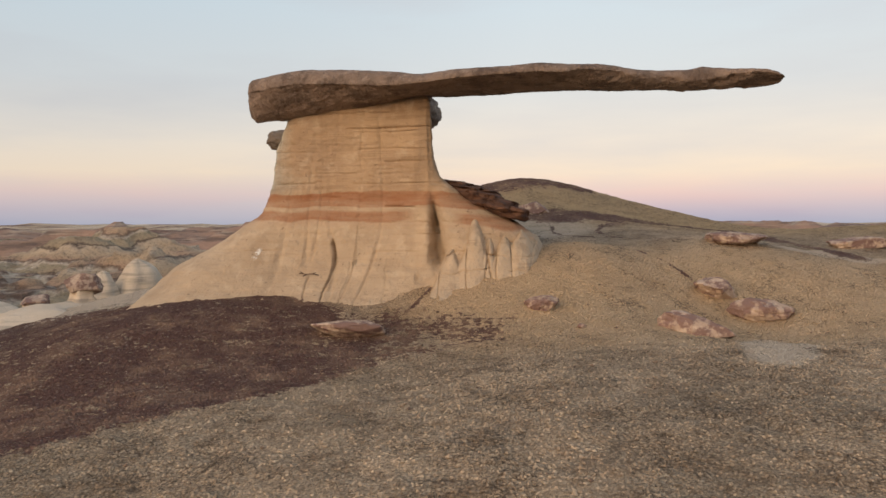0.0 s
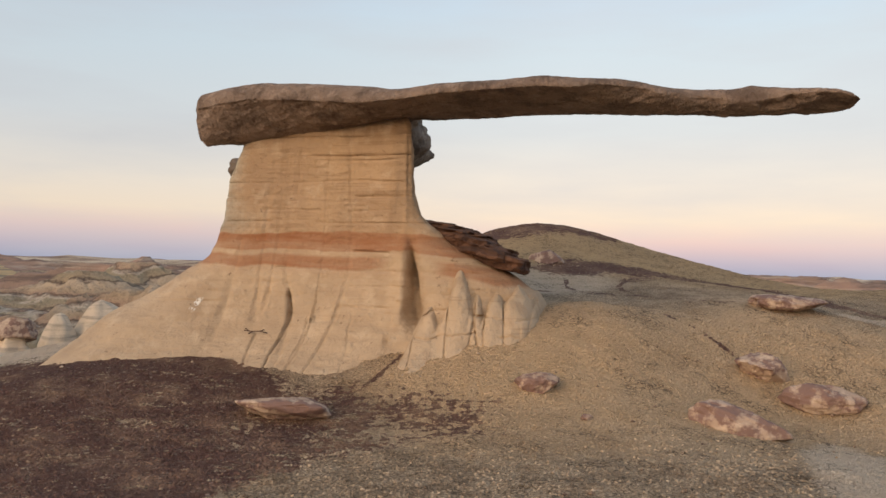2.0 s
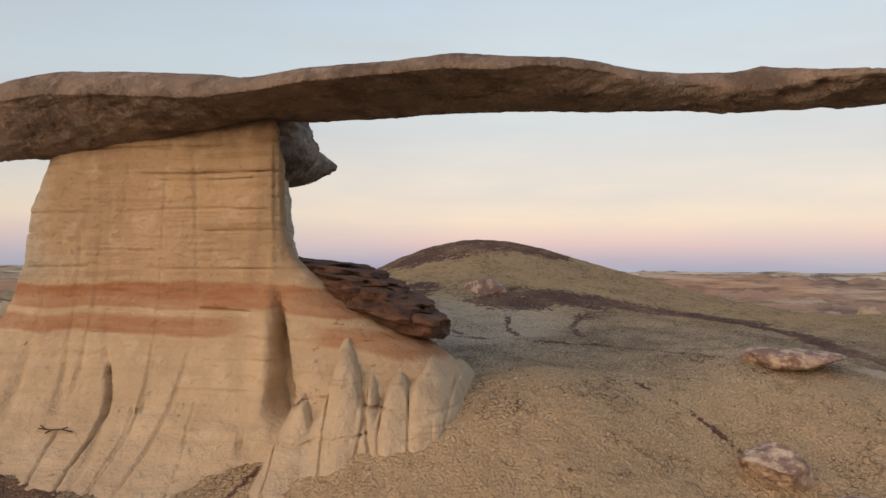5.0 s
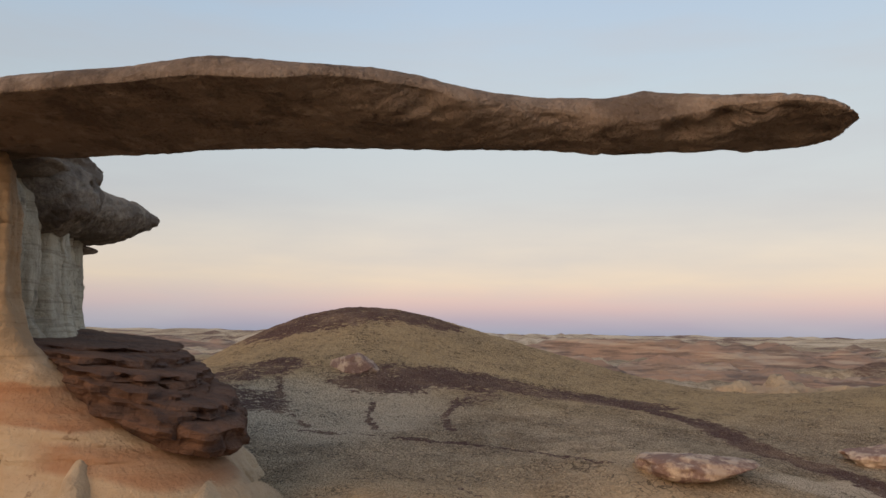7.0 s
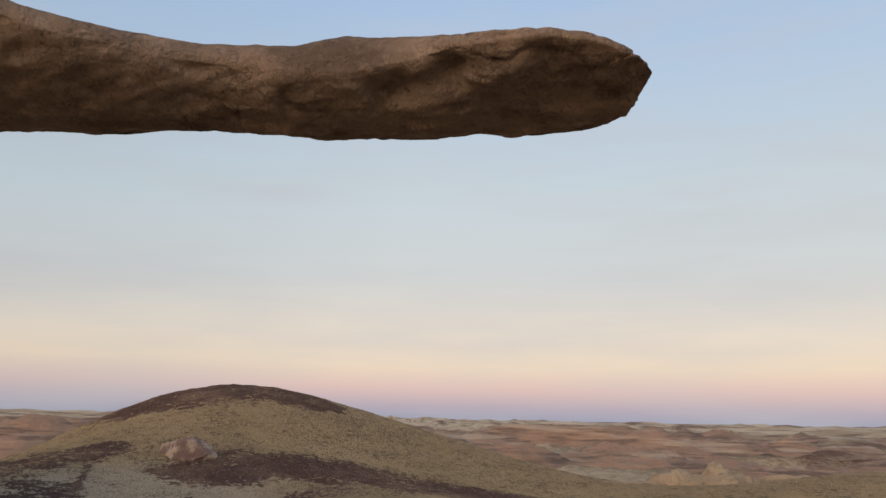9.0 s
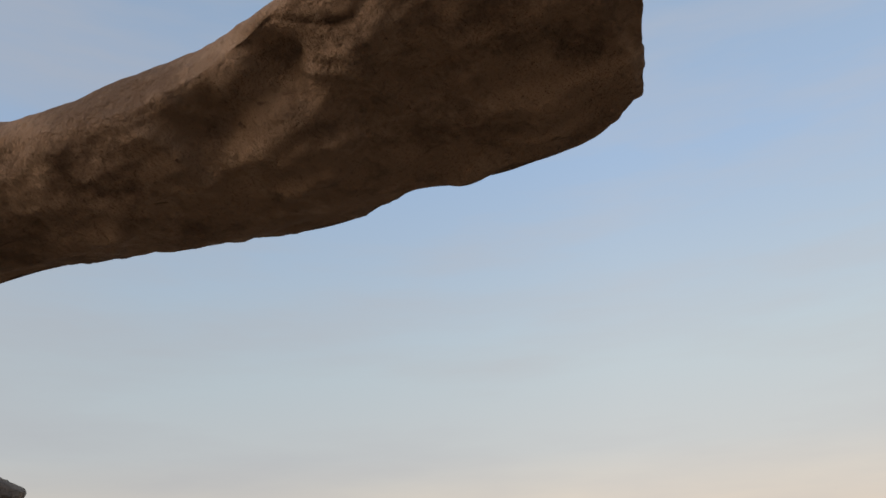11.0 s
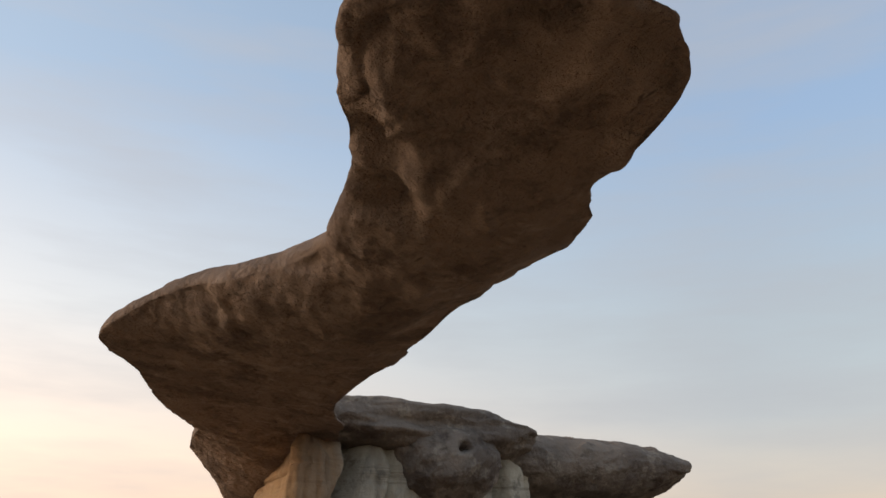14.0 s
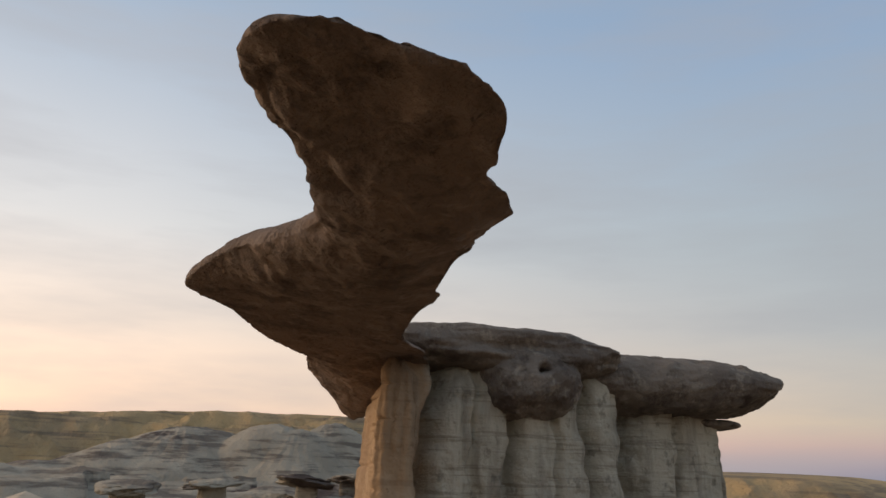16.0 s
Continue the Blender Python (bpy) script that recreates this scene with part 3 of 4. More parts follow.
NORTH = [9.208, 9.257, 9.338, 9.441, 9.518, 9.538, 9.3, 9.12, 8.98, 8.88, 8.719, 8.608, 8.557, 8.514, 8.488, 8.488, 8.429, 8.379, 8.353, 8.341, 8.305, 8.311, 8.257, 8.203, 8.121, 8.096, 8.071, 8.031, 7.928]
RIM = [2.85, 2.822, 2.801, 2.789, 2.814, 2.857, 2.906, 2.948, 2.96, 2.952, 2.934, 2.93, 2.933, 2.935, 2.932, 2.945, 2.928, 2.913, 2.932, 2.935, 2.922, 2.923, 2.899, 2.887, 2.879, 2.87, 2.874, 2.877, 2.89]
KEEL = [2.758, 2.723, 2.747, 2.764, 2.792, 2.83, 2.874, 2.921, 2.956, 2.968, 2.969, 2.965, 2.957, 2.943, 2.918, 2.893, 2.88, 2.88, 2.865, 2.866, 2.85, 2.85, 2.864, 2.863, 2.881, 2.912, 2.9, 2.895, 2.897]


def caprock():
    xs = np.concatenate([np.linspace(CX[0], CX[1], 8)[:-1], np.linspace(CX[1], 3.22, 620), 3.22 + 0.088 * np.sin(np.linspace(0, np.pi / 2, 26))[1:]])
    south, lip, top, north, rim_n, keel = (curve(xs, CX, row)[:, None] for row in (SOUTH, LIP, TOP, NORTH, RIM, KEEL))
    s = (0.5 - 0.5 * np.cos(np.linspace(0, np.pi, 96)))[None]
    rim = lip + (rim_n - lip) * s
    crest = np.maximum(top - (lip + (rim_n - lip) * 0.315), 0.004)
    belly = np.maximum(lip + (rim_n - lip) * 0.44 - keel, 0.004)
    y = south + (north - south) * s
    upper = rim + crest * np.sin(np.pi * s ** 0.6).clip(0) ** 0.8
    hollow = 0.85 + 0.5 * step(0.5, -0.6, xs)[:, None]
    lower = (rim - belly * np.sin(np.pi * s ** 0.85).clip(0) ** hollow)[:, ::-1][:, 1:-1]
    y = np.concatenate([y, y[:, ::-1][:, 1:-1]], 1)
    rings = np.stack([np.broadcast_to(xs[:, None], y.shape), y, np.concatenate([upper, lower], 1)], -1)
    # both ends rounded off
    ends = []
    for ring, way in ((rings[0], -0.03), (rings[-1], 0.006)):
        mid, a = ring.mean(0), np.linspace(0, np.pi / 2, 9)[1:-1, None, None]
        ends.append(mid + (ring - mid)[None] * np.cos(a) + np.array([way, 0, 0]) * np.sin(a))
    rings = np.concatenate([ends[0][::-1], rings, ends[1]])[:, ::-1]
    v, f = closed_loft(rings)

    def relief(p):
        x, yy, z = p.T
        under = step(0.02, -0.02, z - np.interp(x, CX, LIP))
        nose = step(2.55, 2.95, x) * step(8.02, 7.80, yy)
        a = 0.007 * fbm(p * [3.0, 3.0, 6.0], 4) + 0.004 * fbm(p * 13, 3) + 0.0025 * fbm(p * 40, 2)
        # scalloped, slanting ribs below
        slant = np.stack([x * 2.2 + yy * 5.0, x * 1.5 - yy * 1.5, z * 5], -1)
        a -= 0.012 * under * np.abs(fbm(slant * 1.6 + 3, 3)) - 0.003
        a += 0.010 * under * fbm(np.stack([x * 14 + yy * 26, x * 6 - yy * 7, z * 14], -1), 3)
        a -= 0.008 * under * step(0.42, 0.62, vnoise(np.stack([x * 3.5 + yy * 3, yy * 4 - x * 2, z * 6], -1) + 90))
        # flaked shells and a rugged edge at the nose
        shells = 2 * np.abs(((fbm(p * [1.7, 2.1, 2.6] + 60, 3) * 5) % 1.0) - 0.5)
        a += 0.012 * (shells ** 2 - 0.35) * under * step(2.35, 2.7, x) * step(8.2, 7.95, yy)
        a += 0.020 * (0.22 - np.abs(fbm(p * [9, 9, 8] + 15, 4))) * nose * under
        beds = np.abs(((z * 26 + 1.4 * fbm(p * 4, 3)) % 1.0) - 0.5)
        a -= 0.006 * step(0.13, 0.03, beds) * step(2.75, 2.95, x) * step(7.95, 7.8, yy) * step(2.88, 2.91, z)
        # short slits
        a -= 0.022 * step(0.66, 0.80, vnoise(np.stack([x * 30 + yy * 4, yy * 9 - x * 2, z * 8], -1) + 33)) * step(0.1, 0.3, vnoise(p * 3 + 71)) * under * step(0.03, 0.10, np.interp(x, CX, NORTH) - yy) * step(0.08, 0.20, yy - np.interp(x, CX, SOUTH))
        for hx, hy, hz, r, d in ((2.845, 7.81, 2.907, 0.038, 0.06), (2.718, 7.905, 2.905, 0.045, 0.05), (2.95, 7.90, 2.88, 0.04, 0.02), (2.45, 7.98, 2.87, 0.03, 0.02), (-2.0, 8.72, 2.97, 0.05, 0.03)):
            a -= d * np.exp(-(((p - [hx, hy, hz]) / r) ** 2).sum(1))
        return a

    return push(v, f, relief), f


v, f = caprock()
mesh_object("caprock", v, f, M_CAP, hoodoo, "dark rust-brown iron-rich caprock blade")

# pedestal: rounded block in plan, with a skirt that spreads below the rusty beds
def pedestal():
    plan = np.array([(-1.2, 8.97), (-0.5, 8.86), (-0.26, 8.79), (-0.18, 8.765), (-0.11, 8.745), (-0.06, 8.79), (-0.08, 8.92), (-0.24, 8.99), (-0.27, 9.40), (-0.30, 9.62),
                     (-0.31, 9.95), (-0.38, 10.15), (-0.50, 10.45), (-0.60, 10.62), (-0.62, 10.95), (-0.74, 11.35), (-1.1, 11.6), (-1.6, 11.3), (-1.92, 10.4), (-1.93, 9.5), (-1.88, 9.12), (-1.70, 9.03)])
    for _ in range(3):
        nxt = np.roll(plan, -1, 0)
        plan = np.stack([0.78 * plan + 0.22 * nxt, 0.22 * plan + 0.78 * nxt], 1).reshape(-1, 2)
    n = 680
    per = np.concatenate([plan, plan[:1]])
    seg = np.r_[0, np.cumsum(np.hypot(*np.diff(per, axis=0).T))]
    at = np.linspace(0, seg[-1], n, endpoint=False)
    base = np.stack([np.interp(at, seg, per[:, 0]), np.interp(at, seg, per[:, 1])], -1)
    tang = np.roll(base, -3, 0) - np.roll(base, 3, 0)
    out = np.stack([tang[:, 1], -tang[:, 0]], -1)
    for _ in range(400):
        out = (np.roll(out, 1, 0) + out + np.roll(out, -1, 0)) / 3
    out /= np.linalg.norm(out, axis=1, keepdims=True)
    zs = np.concatenate([np.linspace(3.05, 1.95, 110), np.linspace(1.94, 0.2, 190)])
    fr, we, ea = np.clip(-out[:, 1], 0, 1) ** 2, np.clip(-out[:, 0], 0, 1) ** 2, np.clip(out[:, 0], 0, 1) ** 2
    no = np.clip(out[:, 1], 0, 1) ** 2
    prof = [curve(-zs, [-3.05, -2.85, -2.4, -2.1, -1.9, -1.7, -1.55, -1.35, -1.1, -0.9, -0.7, -0.2], row)[:, None] for row in (
        [-0.10, 0.00, 0.02, 0.03, 0.04, 0.07, 0.10, 0.16, 0.28, 0.48, 0.82, 1.5],
        [-0.45, -0.34, -0.03, 0.03, 0.09, 0.18, 0.38, 0.70, 1.18, 1.42, 1.65, 2.30],
        [-0.14, 0.00, 0.04, 0.10, 0.34, 0.70, 0.98, 1.20, 1.30, 1.36, 1.45, 1.7],
        [-0.10, 0.00, 0.05, 0.08, 0.15, 0.30, 0.45, 0.60, 0.90, 1.1, 1.20, 1.6])]
    off = prof[0] * fr + prof[1] * we + prof[2] * ea + prof[3] * no
    z = np.broadcast_to(zs[:, None], off.shape)
    q = np.stack([np.broadcast_to(base[:, 0] * 4.0, off.shape), np.broadcast_to(base[:, 1] * 4.0, off.shape), z * 0.5], -1).reshape(-1, 3)
    groove = np.exp(-((fbm(q, 2).reshape(off.shape) / 0.06) ** 2))
    off = off - groove * (0.010 + 0.022 * step(1.6, 1.2, z)) * (1 + 1.5 * (ea[None] > 0.5))
    # clefts between the buttresses of the east wall
    for gy, w, d in ((9.07, 0.05, 0.26), (9.60, 0.04, 0.14), (10.15, 0.045, 0.22), (10.57, 0.08, 0.36), (9.36, 0.025, 0.06), (9.87, 0.02, 0.06), (10.95, 0.03, 0.08)):
        wig = gy + (0.25 * (z - 2.45) if gy < 9.2 else 0.0) + 0.022 * np.sin(z * 6 + gy * 5) + 0.010 * np.sin(z * 23)
        off = off - d * np.exp(-(((base[:, 1] - wig) / w) ** 2)) * (ea[None] > 0.3) * step(1.9, 2.3, z)
    off = off + (0.05 * fbm(q * [0.5, 0.5, 0.5], 3).reshape(off.shape) - 0.035 * np.abs(fbm(q * [2.0, 2.0, 1.2] + 9, 4)).reshape(off.shape) + 0.012 * fbm(q * [3.0, 3.0, 9.0] + 19, 3).reshape(off.shape)) * (ea[None] > 0.3)
    X, Y = base[:, 0] + out[:, 0] * off, base[:, 1] + out[:, 1] * off
    south = (out[:, 1] < 0.1) * step(0.1, -0.5, out[:, 1])
    # the buttress of cones at the south-east foot
    foot = step(-0.10, 0.35, X) * step(1.80, 1.55, z) * south
    Y = Y + foot * 0.06
    # the gully beside the corner, and the cracks in the skirt
    gully = np.exp(-(((X - 0.0 - 0.12 * (1.5 - z)) / (0.028 + 0.060 * np.clip(1.95 - z, 0, 0.7))) ** 2)) * south * step(2.0, 1.5, z) * step(1.02, 1.2, z)
    Y = Y + 0.40 * gully
    flute = np.abs(np.sin(X * 21 + 2.0 * fbm(np.stack([X.ravel() * 3, z.ravel() * 0.8, 0 * z.ravel()], -1), 2).reshape(X.shape)))
    Y = Y + 0.030 * (1 - flute) ** 2 * step(0.02, 0.10, X) * step(1.78, 1.62, z) * south
    for cx, lean, w, d, top, low in ((-1.14, -0.02, 0.009, 0.09, 1.42, 0.6), (-1.36, -0.04, 0.008, 0.04, 1.05, 0.5), (-0.15, -0.15, 0.010, 0.06, 1.1, 0.5),
                                     (-0.50, -0.08, 0.008, 0.018, 1.25, 0.5), (-0.96, 0.0, 0.008, 0.025, 1.2, 0.6)):
        wig = 0.026 * np.sin(z * 9 + cx * 5) + 0.010 * vnoise(np.stack([0 * z.ravel() + cx, 0 * z.ravel(), z.ravel() * 14], -1)).reshape(z.shape)
        Y = Y + d * np.exp(-(((X - cx - lean * (z - top) * -1 + wig) / w) ** 2)) * south * step(top, top - 0.08, z) * step(low - 0.1, low + 0.1, z)
    # thin recessed beds
    for bz, d in ((2.80, 0.03), (2.62, 0.035), (2.585, 0.02), (2.46, 0.015), (2.38, 0.02), (2.25, 0.03), (2.12, 0.015), (2.02, 0.02), (1.765, 0.03), (1.60, 0.012), (1.45, 0.012), (1.28, 0.02)):
        wav = bz + 0.02 * vnoise(np.stack([X.ravel() * 1.5, Y.ravel() * 1.5, 0 * X.ravel() + bz * 9], -1)).reshape(X.shape)
        gap = step(-0.15, 0.25, vnoise(np.stack([X.ravel() * 2.5, Y.ravel() * 2.5, 0 * X.ravel() + bz * 31], -1)).reshape(X.shape))
        Y = Y + d * np.exp(-(((z - wav) / 0.007) ** 2)) * gap * south
    rings = np.stack([X, Y, z], -1)
    v, f = closed_loft(rings[::-1])
    return push(v, f, lambda p: 0.026 * fbm(p * [1.6, 1.6, 4.0], 4) + 0.010 * fbm(p * [6, 6, 20], 3) - 0.004 * np.exp(-((fbm(p * [1.6, 1.6, 2.6] + 41, 3) / 0.022) ** 2))), f


v, f = pedestal()
SKIRT = v[v[:, 1] < 9.2]
mesh_object("pedestal", v, f, M_STONE, hoodoo, "tan sandstone pedestal with rusty bands and fluted skirt")


def cream_colour(nt, place):
    c = mix(nt, (0.51, 0.39, 0.265), (0.42, 0.32, 0.215), spots(nt, place, 2.2, 0.35, 0.65))
    c = mix(nt, c, (0.30, 0.21, 0.135), calc(nt, "MULTIPLY", spots(nt, place, 2.4, 0.58, 0.64, squash=(0.5, 0.5, 8.0)), 0.4))
    return mix(nt, c, (0.27, 0.19, 0.125), calc(nt, "MULTIPLY", spots(nt, place, 1.6, 0.55, 0.66, squash=(4.0, 4.0, 0.5)), 0.4))


M_CREAM = earth("cream_sandstone", cream_colour, bump=(("beds", 2.0, 0.35, 0.03), ("grain", 7, 0.7, 0.05), ("grain", 26, 0.8, 0.02), ("grain", 80, 0.6, 0.006)))


def buttress(fins):
    """Fins of sandstone at the foot of the pedestal, spreading downwards into one fluted bench; a fin: x, top, width at the top, spread."""
    xs, zs = np.linspace(-0.16, 1.34, 260), np.linspace(1.74, 0.42, 230)
    levels = np.arange(0.5, 1.96, 0.1)
    lanes = np.linspace(-0.2, 1.36, 40)
    front = np.full((len(lanes), len(levels)), np.nan)
    for i, x in enumerate(lanes):
        lane = SKIRT[np.abs(SKIRT[:, 0] - x) < 0.07]
        for j, k in enumerate(levels):
            near = lane[np.abs(lane[:, 2] - k) < 0.08, 1]
            front[i, j] = near.min() if len(near) else np.nan
    for j in range(len(levels)):
        ok = ~np.isnan(front[:, j])
        front[:, j] = np.interp(lanes, lanes[ok], front[ok, j])
    for _ in range(2):
        front[1:-1] = (front[:-2] + front[1:-1] + front[2:]) / 3
    wall = np.array([np.interp(zs, levels, r) for r in front])
    wall = np.stack([np.interp(xs, lanes, wall[:, k]) for k in range(len(zs))], 1)
    X, Z = np.meshgrid(xs, zs, indexing="ij")
    p = np.stack([X, 0 * X, Z], -1).reshape(-1, 3)
    wob = 0.035 * fbm(p * [2.0, 1, 3.0] + 8, 3).reshape(X.shape)
    proud = np.zeros_like(X)
    for x, top, wide, spread_down in fins:
        down = np.clip(top - Z, 0, 2)
        w = wide * np.clip(down / 0.16, 0, 1) ** 0.7 + spread_down * down + 1e-4
        deep = np.minimum(0.62 * w, 0.10 + 0.16 * down)
        ridge_y = deep * np.clip(1 - ((X - x + wob) / w) ** 2, 0, 1) ** 0.75 * (down > 0)
        proud = (proud ** 5 + ridge_y ** 5) ** 0.2
    n1, n2 = fbm(p * [6, 1, 3] + 4, 4).reshape(X.shape), fbm(p * [22, 1, 22] + 4, 3).reshape(X.shape)
    proud = proud * (1 + 0.16 * n1) + (0.007 * n2 - 0.022 * np.exp(-((fbm(p * [7, 1, 1.2] + 30, 3).reshape(X.shape) / 0.05) ** 2))) * step(0.02, 0.06, proud)
    for level, sway in ((1.25, 0.03), (1.10, 0.02)):
        proud = proud - 0.014 * np.exp(-(((Z - level - sway * np.sin(X * 7 + level * 9) - 0.05 * n1 - 0.02 * n2) / 0.009) ** 2)) * (proud > 0.03) * step(-0.25, 0.15, fbm(p * [4, 1, 4] + level * 50, 2).reshape(X.shape))
    proud = proud * step(1.20, 1.10, X)
    Y = wall + 0.14 * (1 - step(0.0, 0.05, proud)) - proud * 1.15 + 0.32 * (np.clip(X - 0.94, 0, 1) / 0.2) ** 2
    faces = sheet_faces(len(xs), len(zs))
    faces = faces[proud.ravel()[faces].max(1) > 0.004]
    ob = mesh_object("buttress", np.stack([X, Y, Z], -1).reshape(-1, 3), faces, M_CREAM, hoodoo, "pale fluted sandstone buttress")
    ob.data.flip_normals()
    return ob


buttress(((0.16, 1.38, 0.03, 0.34), (0.41, 1.69, 0.04, 0.21), (0.555, 1.51, 0.03, 0.20), (0.72, 1.50, 0.06, 0.20), (0.90, 1.51, 0.10, 0.20), (1.04, 1.46, 0.10, 0.10), (0.30, 1.33, 0.02, 0.30), (0.64, 1.30, 0.03, 0.30)))


def lump(name, centre, size, mat, parent=None, label="", seed=0, rough=0.18, power=0.8, turn=0.0, tilt=(0, 0), res=40, dents=(), cuts=0, flat=1.0):
    """A weathered block of stone; cuts: broken flat faces."""
    u = np.linspace(-1, 1, res)
    th = np.linspace(0, 2 * np.pi, res * 2, endpoint=False)
    phi = u[:, None] * np.pi / 2 * 0.995
    c, s = np.cos(th)[None], np.sin(th)[None]
    k = np.sign(c) * np.abs(c) ** power, np.sign(s) * np.abs(s) ** power
    cp, sp = np.cos(phi) ** power, np.sign(np.sin(phi)) * np.abs(np.sin(phi)) ** power
    rings = np.stack([cp * k[0], cp * k[1], np.broadcast_to(sp, (res, res * 2))], -1)
    v, f = closed_loft(rings)
    k = 1 + rough * fbm(v * 1.3 + seed * 9.7, 4) + 0.4 * rough * (0.25 - np.abs(fbm(v * 3 + seed * 3.1, 3)))
    for dx, dy, dz, r, d in dents:
        k = k - d * np.exp(-(((v - [dx, dy, dz]) / r) ** 2).sum(1))
    v = v * k[:, None]
    rs = np.random.RandomState(seed * 13 + 5)
    for _ in range(cuts):
        way = rs.normal(size=3) * [1, 1, 0.8]
        way /= np.linalg.norm(way)
        over = np.maximum(v @ way - rs.uniform(0.55, 0.82), 0)
        v = v - 0.9 * over[:, None] * way
    v[:, 2] = np.where(v[:, 2] > 0, v[:, 2] * flat, v[:, 2])
    v = v * np.array(size) / 2
    v = v + 0.04 * min(size) * np.stack([fbm(v * 9 / max(size) * 2 + seed + 40 * j, 3) for j in range(3)], -1)
    ob = mesh_object(name, v, [q[::-1] for q in f], mat, parent, label)
    ob.matrix_basis = pose(*centre, tilt[0], tilt[1], turn)
    return ob


def layer(name, corners, z, thick, fall, mat, parent, label, seed):
    """A broken flat bed of shale: an uneven outline with ragged edges; fall: how much it drops per metre eastwards."""
    plan = np.array(corners, float)
    for _ in range(2):
        nxt = np.roll(plan, -1, 0)
        plan = np.stack([0.8 * plan + 0.2 * nxt, 0.2 * plan + 0.8 * nxt], 1).reshape(-1, 2)
    per = np.concatenate([plan, plan[:1]])
    seg = np.r_[0, np.cumsum(np.hypot(*np.diff(per, axis=0).T))]
    at = np.linspace(0, seg[-1], 220, endpoint=False)
    ring = np.stack([np.interp(at, seg, per[:, 0]), np.interp(at, seg, per[:, 1])], -1)
    mid = ring.mean(0)
    rows = []
    for k, (grow, h) in enumerate(((0.02, 0), (0.5, 0), (0.93, 0.0), (0.995, 0.08), (1.0, 0.3), (0.985, 0.5), (1.0, 0.7), (0.985, 0.92), (0.95, 1.0), (0.5, 1.0), (0.02, 1.0))):
        rough = 1 + 0.15 * fbm(np.c_[ring * 7, np.full(len(ring), seed + 0.5 * k)], 3) * (grow > 0.8)
        xy = mid + (ring - mid) * (grow * rough)[:, None]
        rows.append(np.c_[xy, z - fall * (xy[:, 0]) - thick * h])
    v, f = closed_loft(np.array(rows))
    v = v + np.array([0.03, 0.03, 0.016]) * np.stack([fbm(v * 7 + seed + 31 * j, 4) for j in range(3)], -1)
    return mesh_object(name, v, f, mat, parent, label, smooth=False)


for k in range(9):
    t = k / 8
    a, b = np.array([(-0.3, 9.08), (0.12, 8.93), (0.30, 9.25), (0.38, 9.9), (0.22, 10.7), (-0.3, 11.4), (-0.8, 10.9)]), np.array([(0.14, 8.90), (0.66, 8.56), (0.93, 8.55), (0.96, 8.95), (0.84, 9.6), (0.4, 10.0), (0.1, 9.7)])
    shift = 0.05 * np.array([math.sin(k * 2.4), math.cos(k * 3.1)])
    layer("shale_ledge", a + (b - a) * t ** 0.85 + shift, 2.075 - 0.125 * t, 0.075 + 0.03 * (k % 3), 0.11 + 0.13 * t, M_BROWN, hoodoo, "dark brown layered shale ledge", 3 + 5 * k)


def plate(name, corners, low, top, mat, parent, label, seed, tip=None, relief=0.03):
    """A weathered slab on an uneven plan, thinning towards tip."""
    plan = np.array(corners, float)
    for _ in range(2):
        nxt = np.roll(plan, -1, 0)
        plan = np.stack([0.85 * plan + 0.15 * nxt, 0.15 * plan + 0.85 * nxt], 1).reshape(-1, 2)
    per = np.concatenate([plan, plan[:1]])
    seg = np.r_[0, np.cumsum(np.hypot(*np.diff(per, axis=0).T))]
    at = np.linspace(0, seg[-1], 240, endpoint=False)
    ring = np.stack([np.interp(at, seg, per[:, 0]), np.interp(at, seg, per[:, 1])], -1)
    mid = ring.mean(0)
    th = np.linspace(-np.pi / 2, np.pi / 2, 46)
    rows = []
    for a in th:
        grow = max(abs(math.cos(a)) ** 0.55, 0.004)
        xy = mid + (ring - mid) * grow
        thin = np.ones(len(xy)) if tip is None else 0.46 + 0.54 * step(0.0, 0.40, np.hypot(xy[:, 0] - tip[0], xy[:, 1] - tip[1]))
        edge = tip[2] if tip is not None else low + 0.45 * (top - low)
        rows.append(np.c_[xy, edge + thin * (math.sin(a) * (top - edge if a > 0 else edge - low))])
    v, f = closed_loft(np.array(rows))
    f = [q[::-1] for q in f]
    v = push(v, f, lambda p: relief * fbm(p * [3, 3, 6] + seed, 4) + 0.4 * relief * fbm(p * [9, 9, 22] + seed, 3) - 0.5 * relief * np.exp(-((fbm(p * [2, 2, 7] + seed + 20, 3) / 0.05) ** 2)))
    return mesh_object(name, v, f, mat, parent, label)


plate("slab", [(-0.17, 11.47), (-0.40, 11.62), (-0.95, 11.80), (-1.55, 11.5), (-1.65, 10.6), (-1.0, 10.1), (-0.50, 10.12), (-0.36, 10.6), (-0.26, 11.1)], 2.77, 3.17, M_SLAB, hoodoo, "grey-brown upper slab drawn out to a beak", 4, (-0.18, 11.46, 2.99))
plate("slab", [(-0.66, 11.50), (-0.82, 11.64), (-1.3, 11.6), (-1.3, 11.0), (-0.80, 10.95), (-0.66, 11.2)], 2.71, 2.79, M_SLAB, hoodoo, "thin lower slab", 24, None, 0.015)
lump("knob", (-0.43, 9.71, 2.885), (0.82, 0.66, 0.46), M_SLAB, hoodoo, "rounded knob with a small hole", 5, 0.10, 0.85, res=64, dents=((0.95, -0.03, 0.30, 0.085, 0.5), (0.8, 0.1, -0.75, 0.35, 0.12)))
lump("rear_block", (-0.74, 9.55, 3.075), (1.26, 1.75, 0.30), M_SLAB, hoodoo, "rear part of the caprock", 27, 0.18, 0.8, res=60)
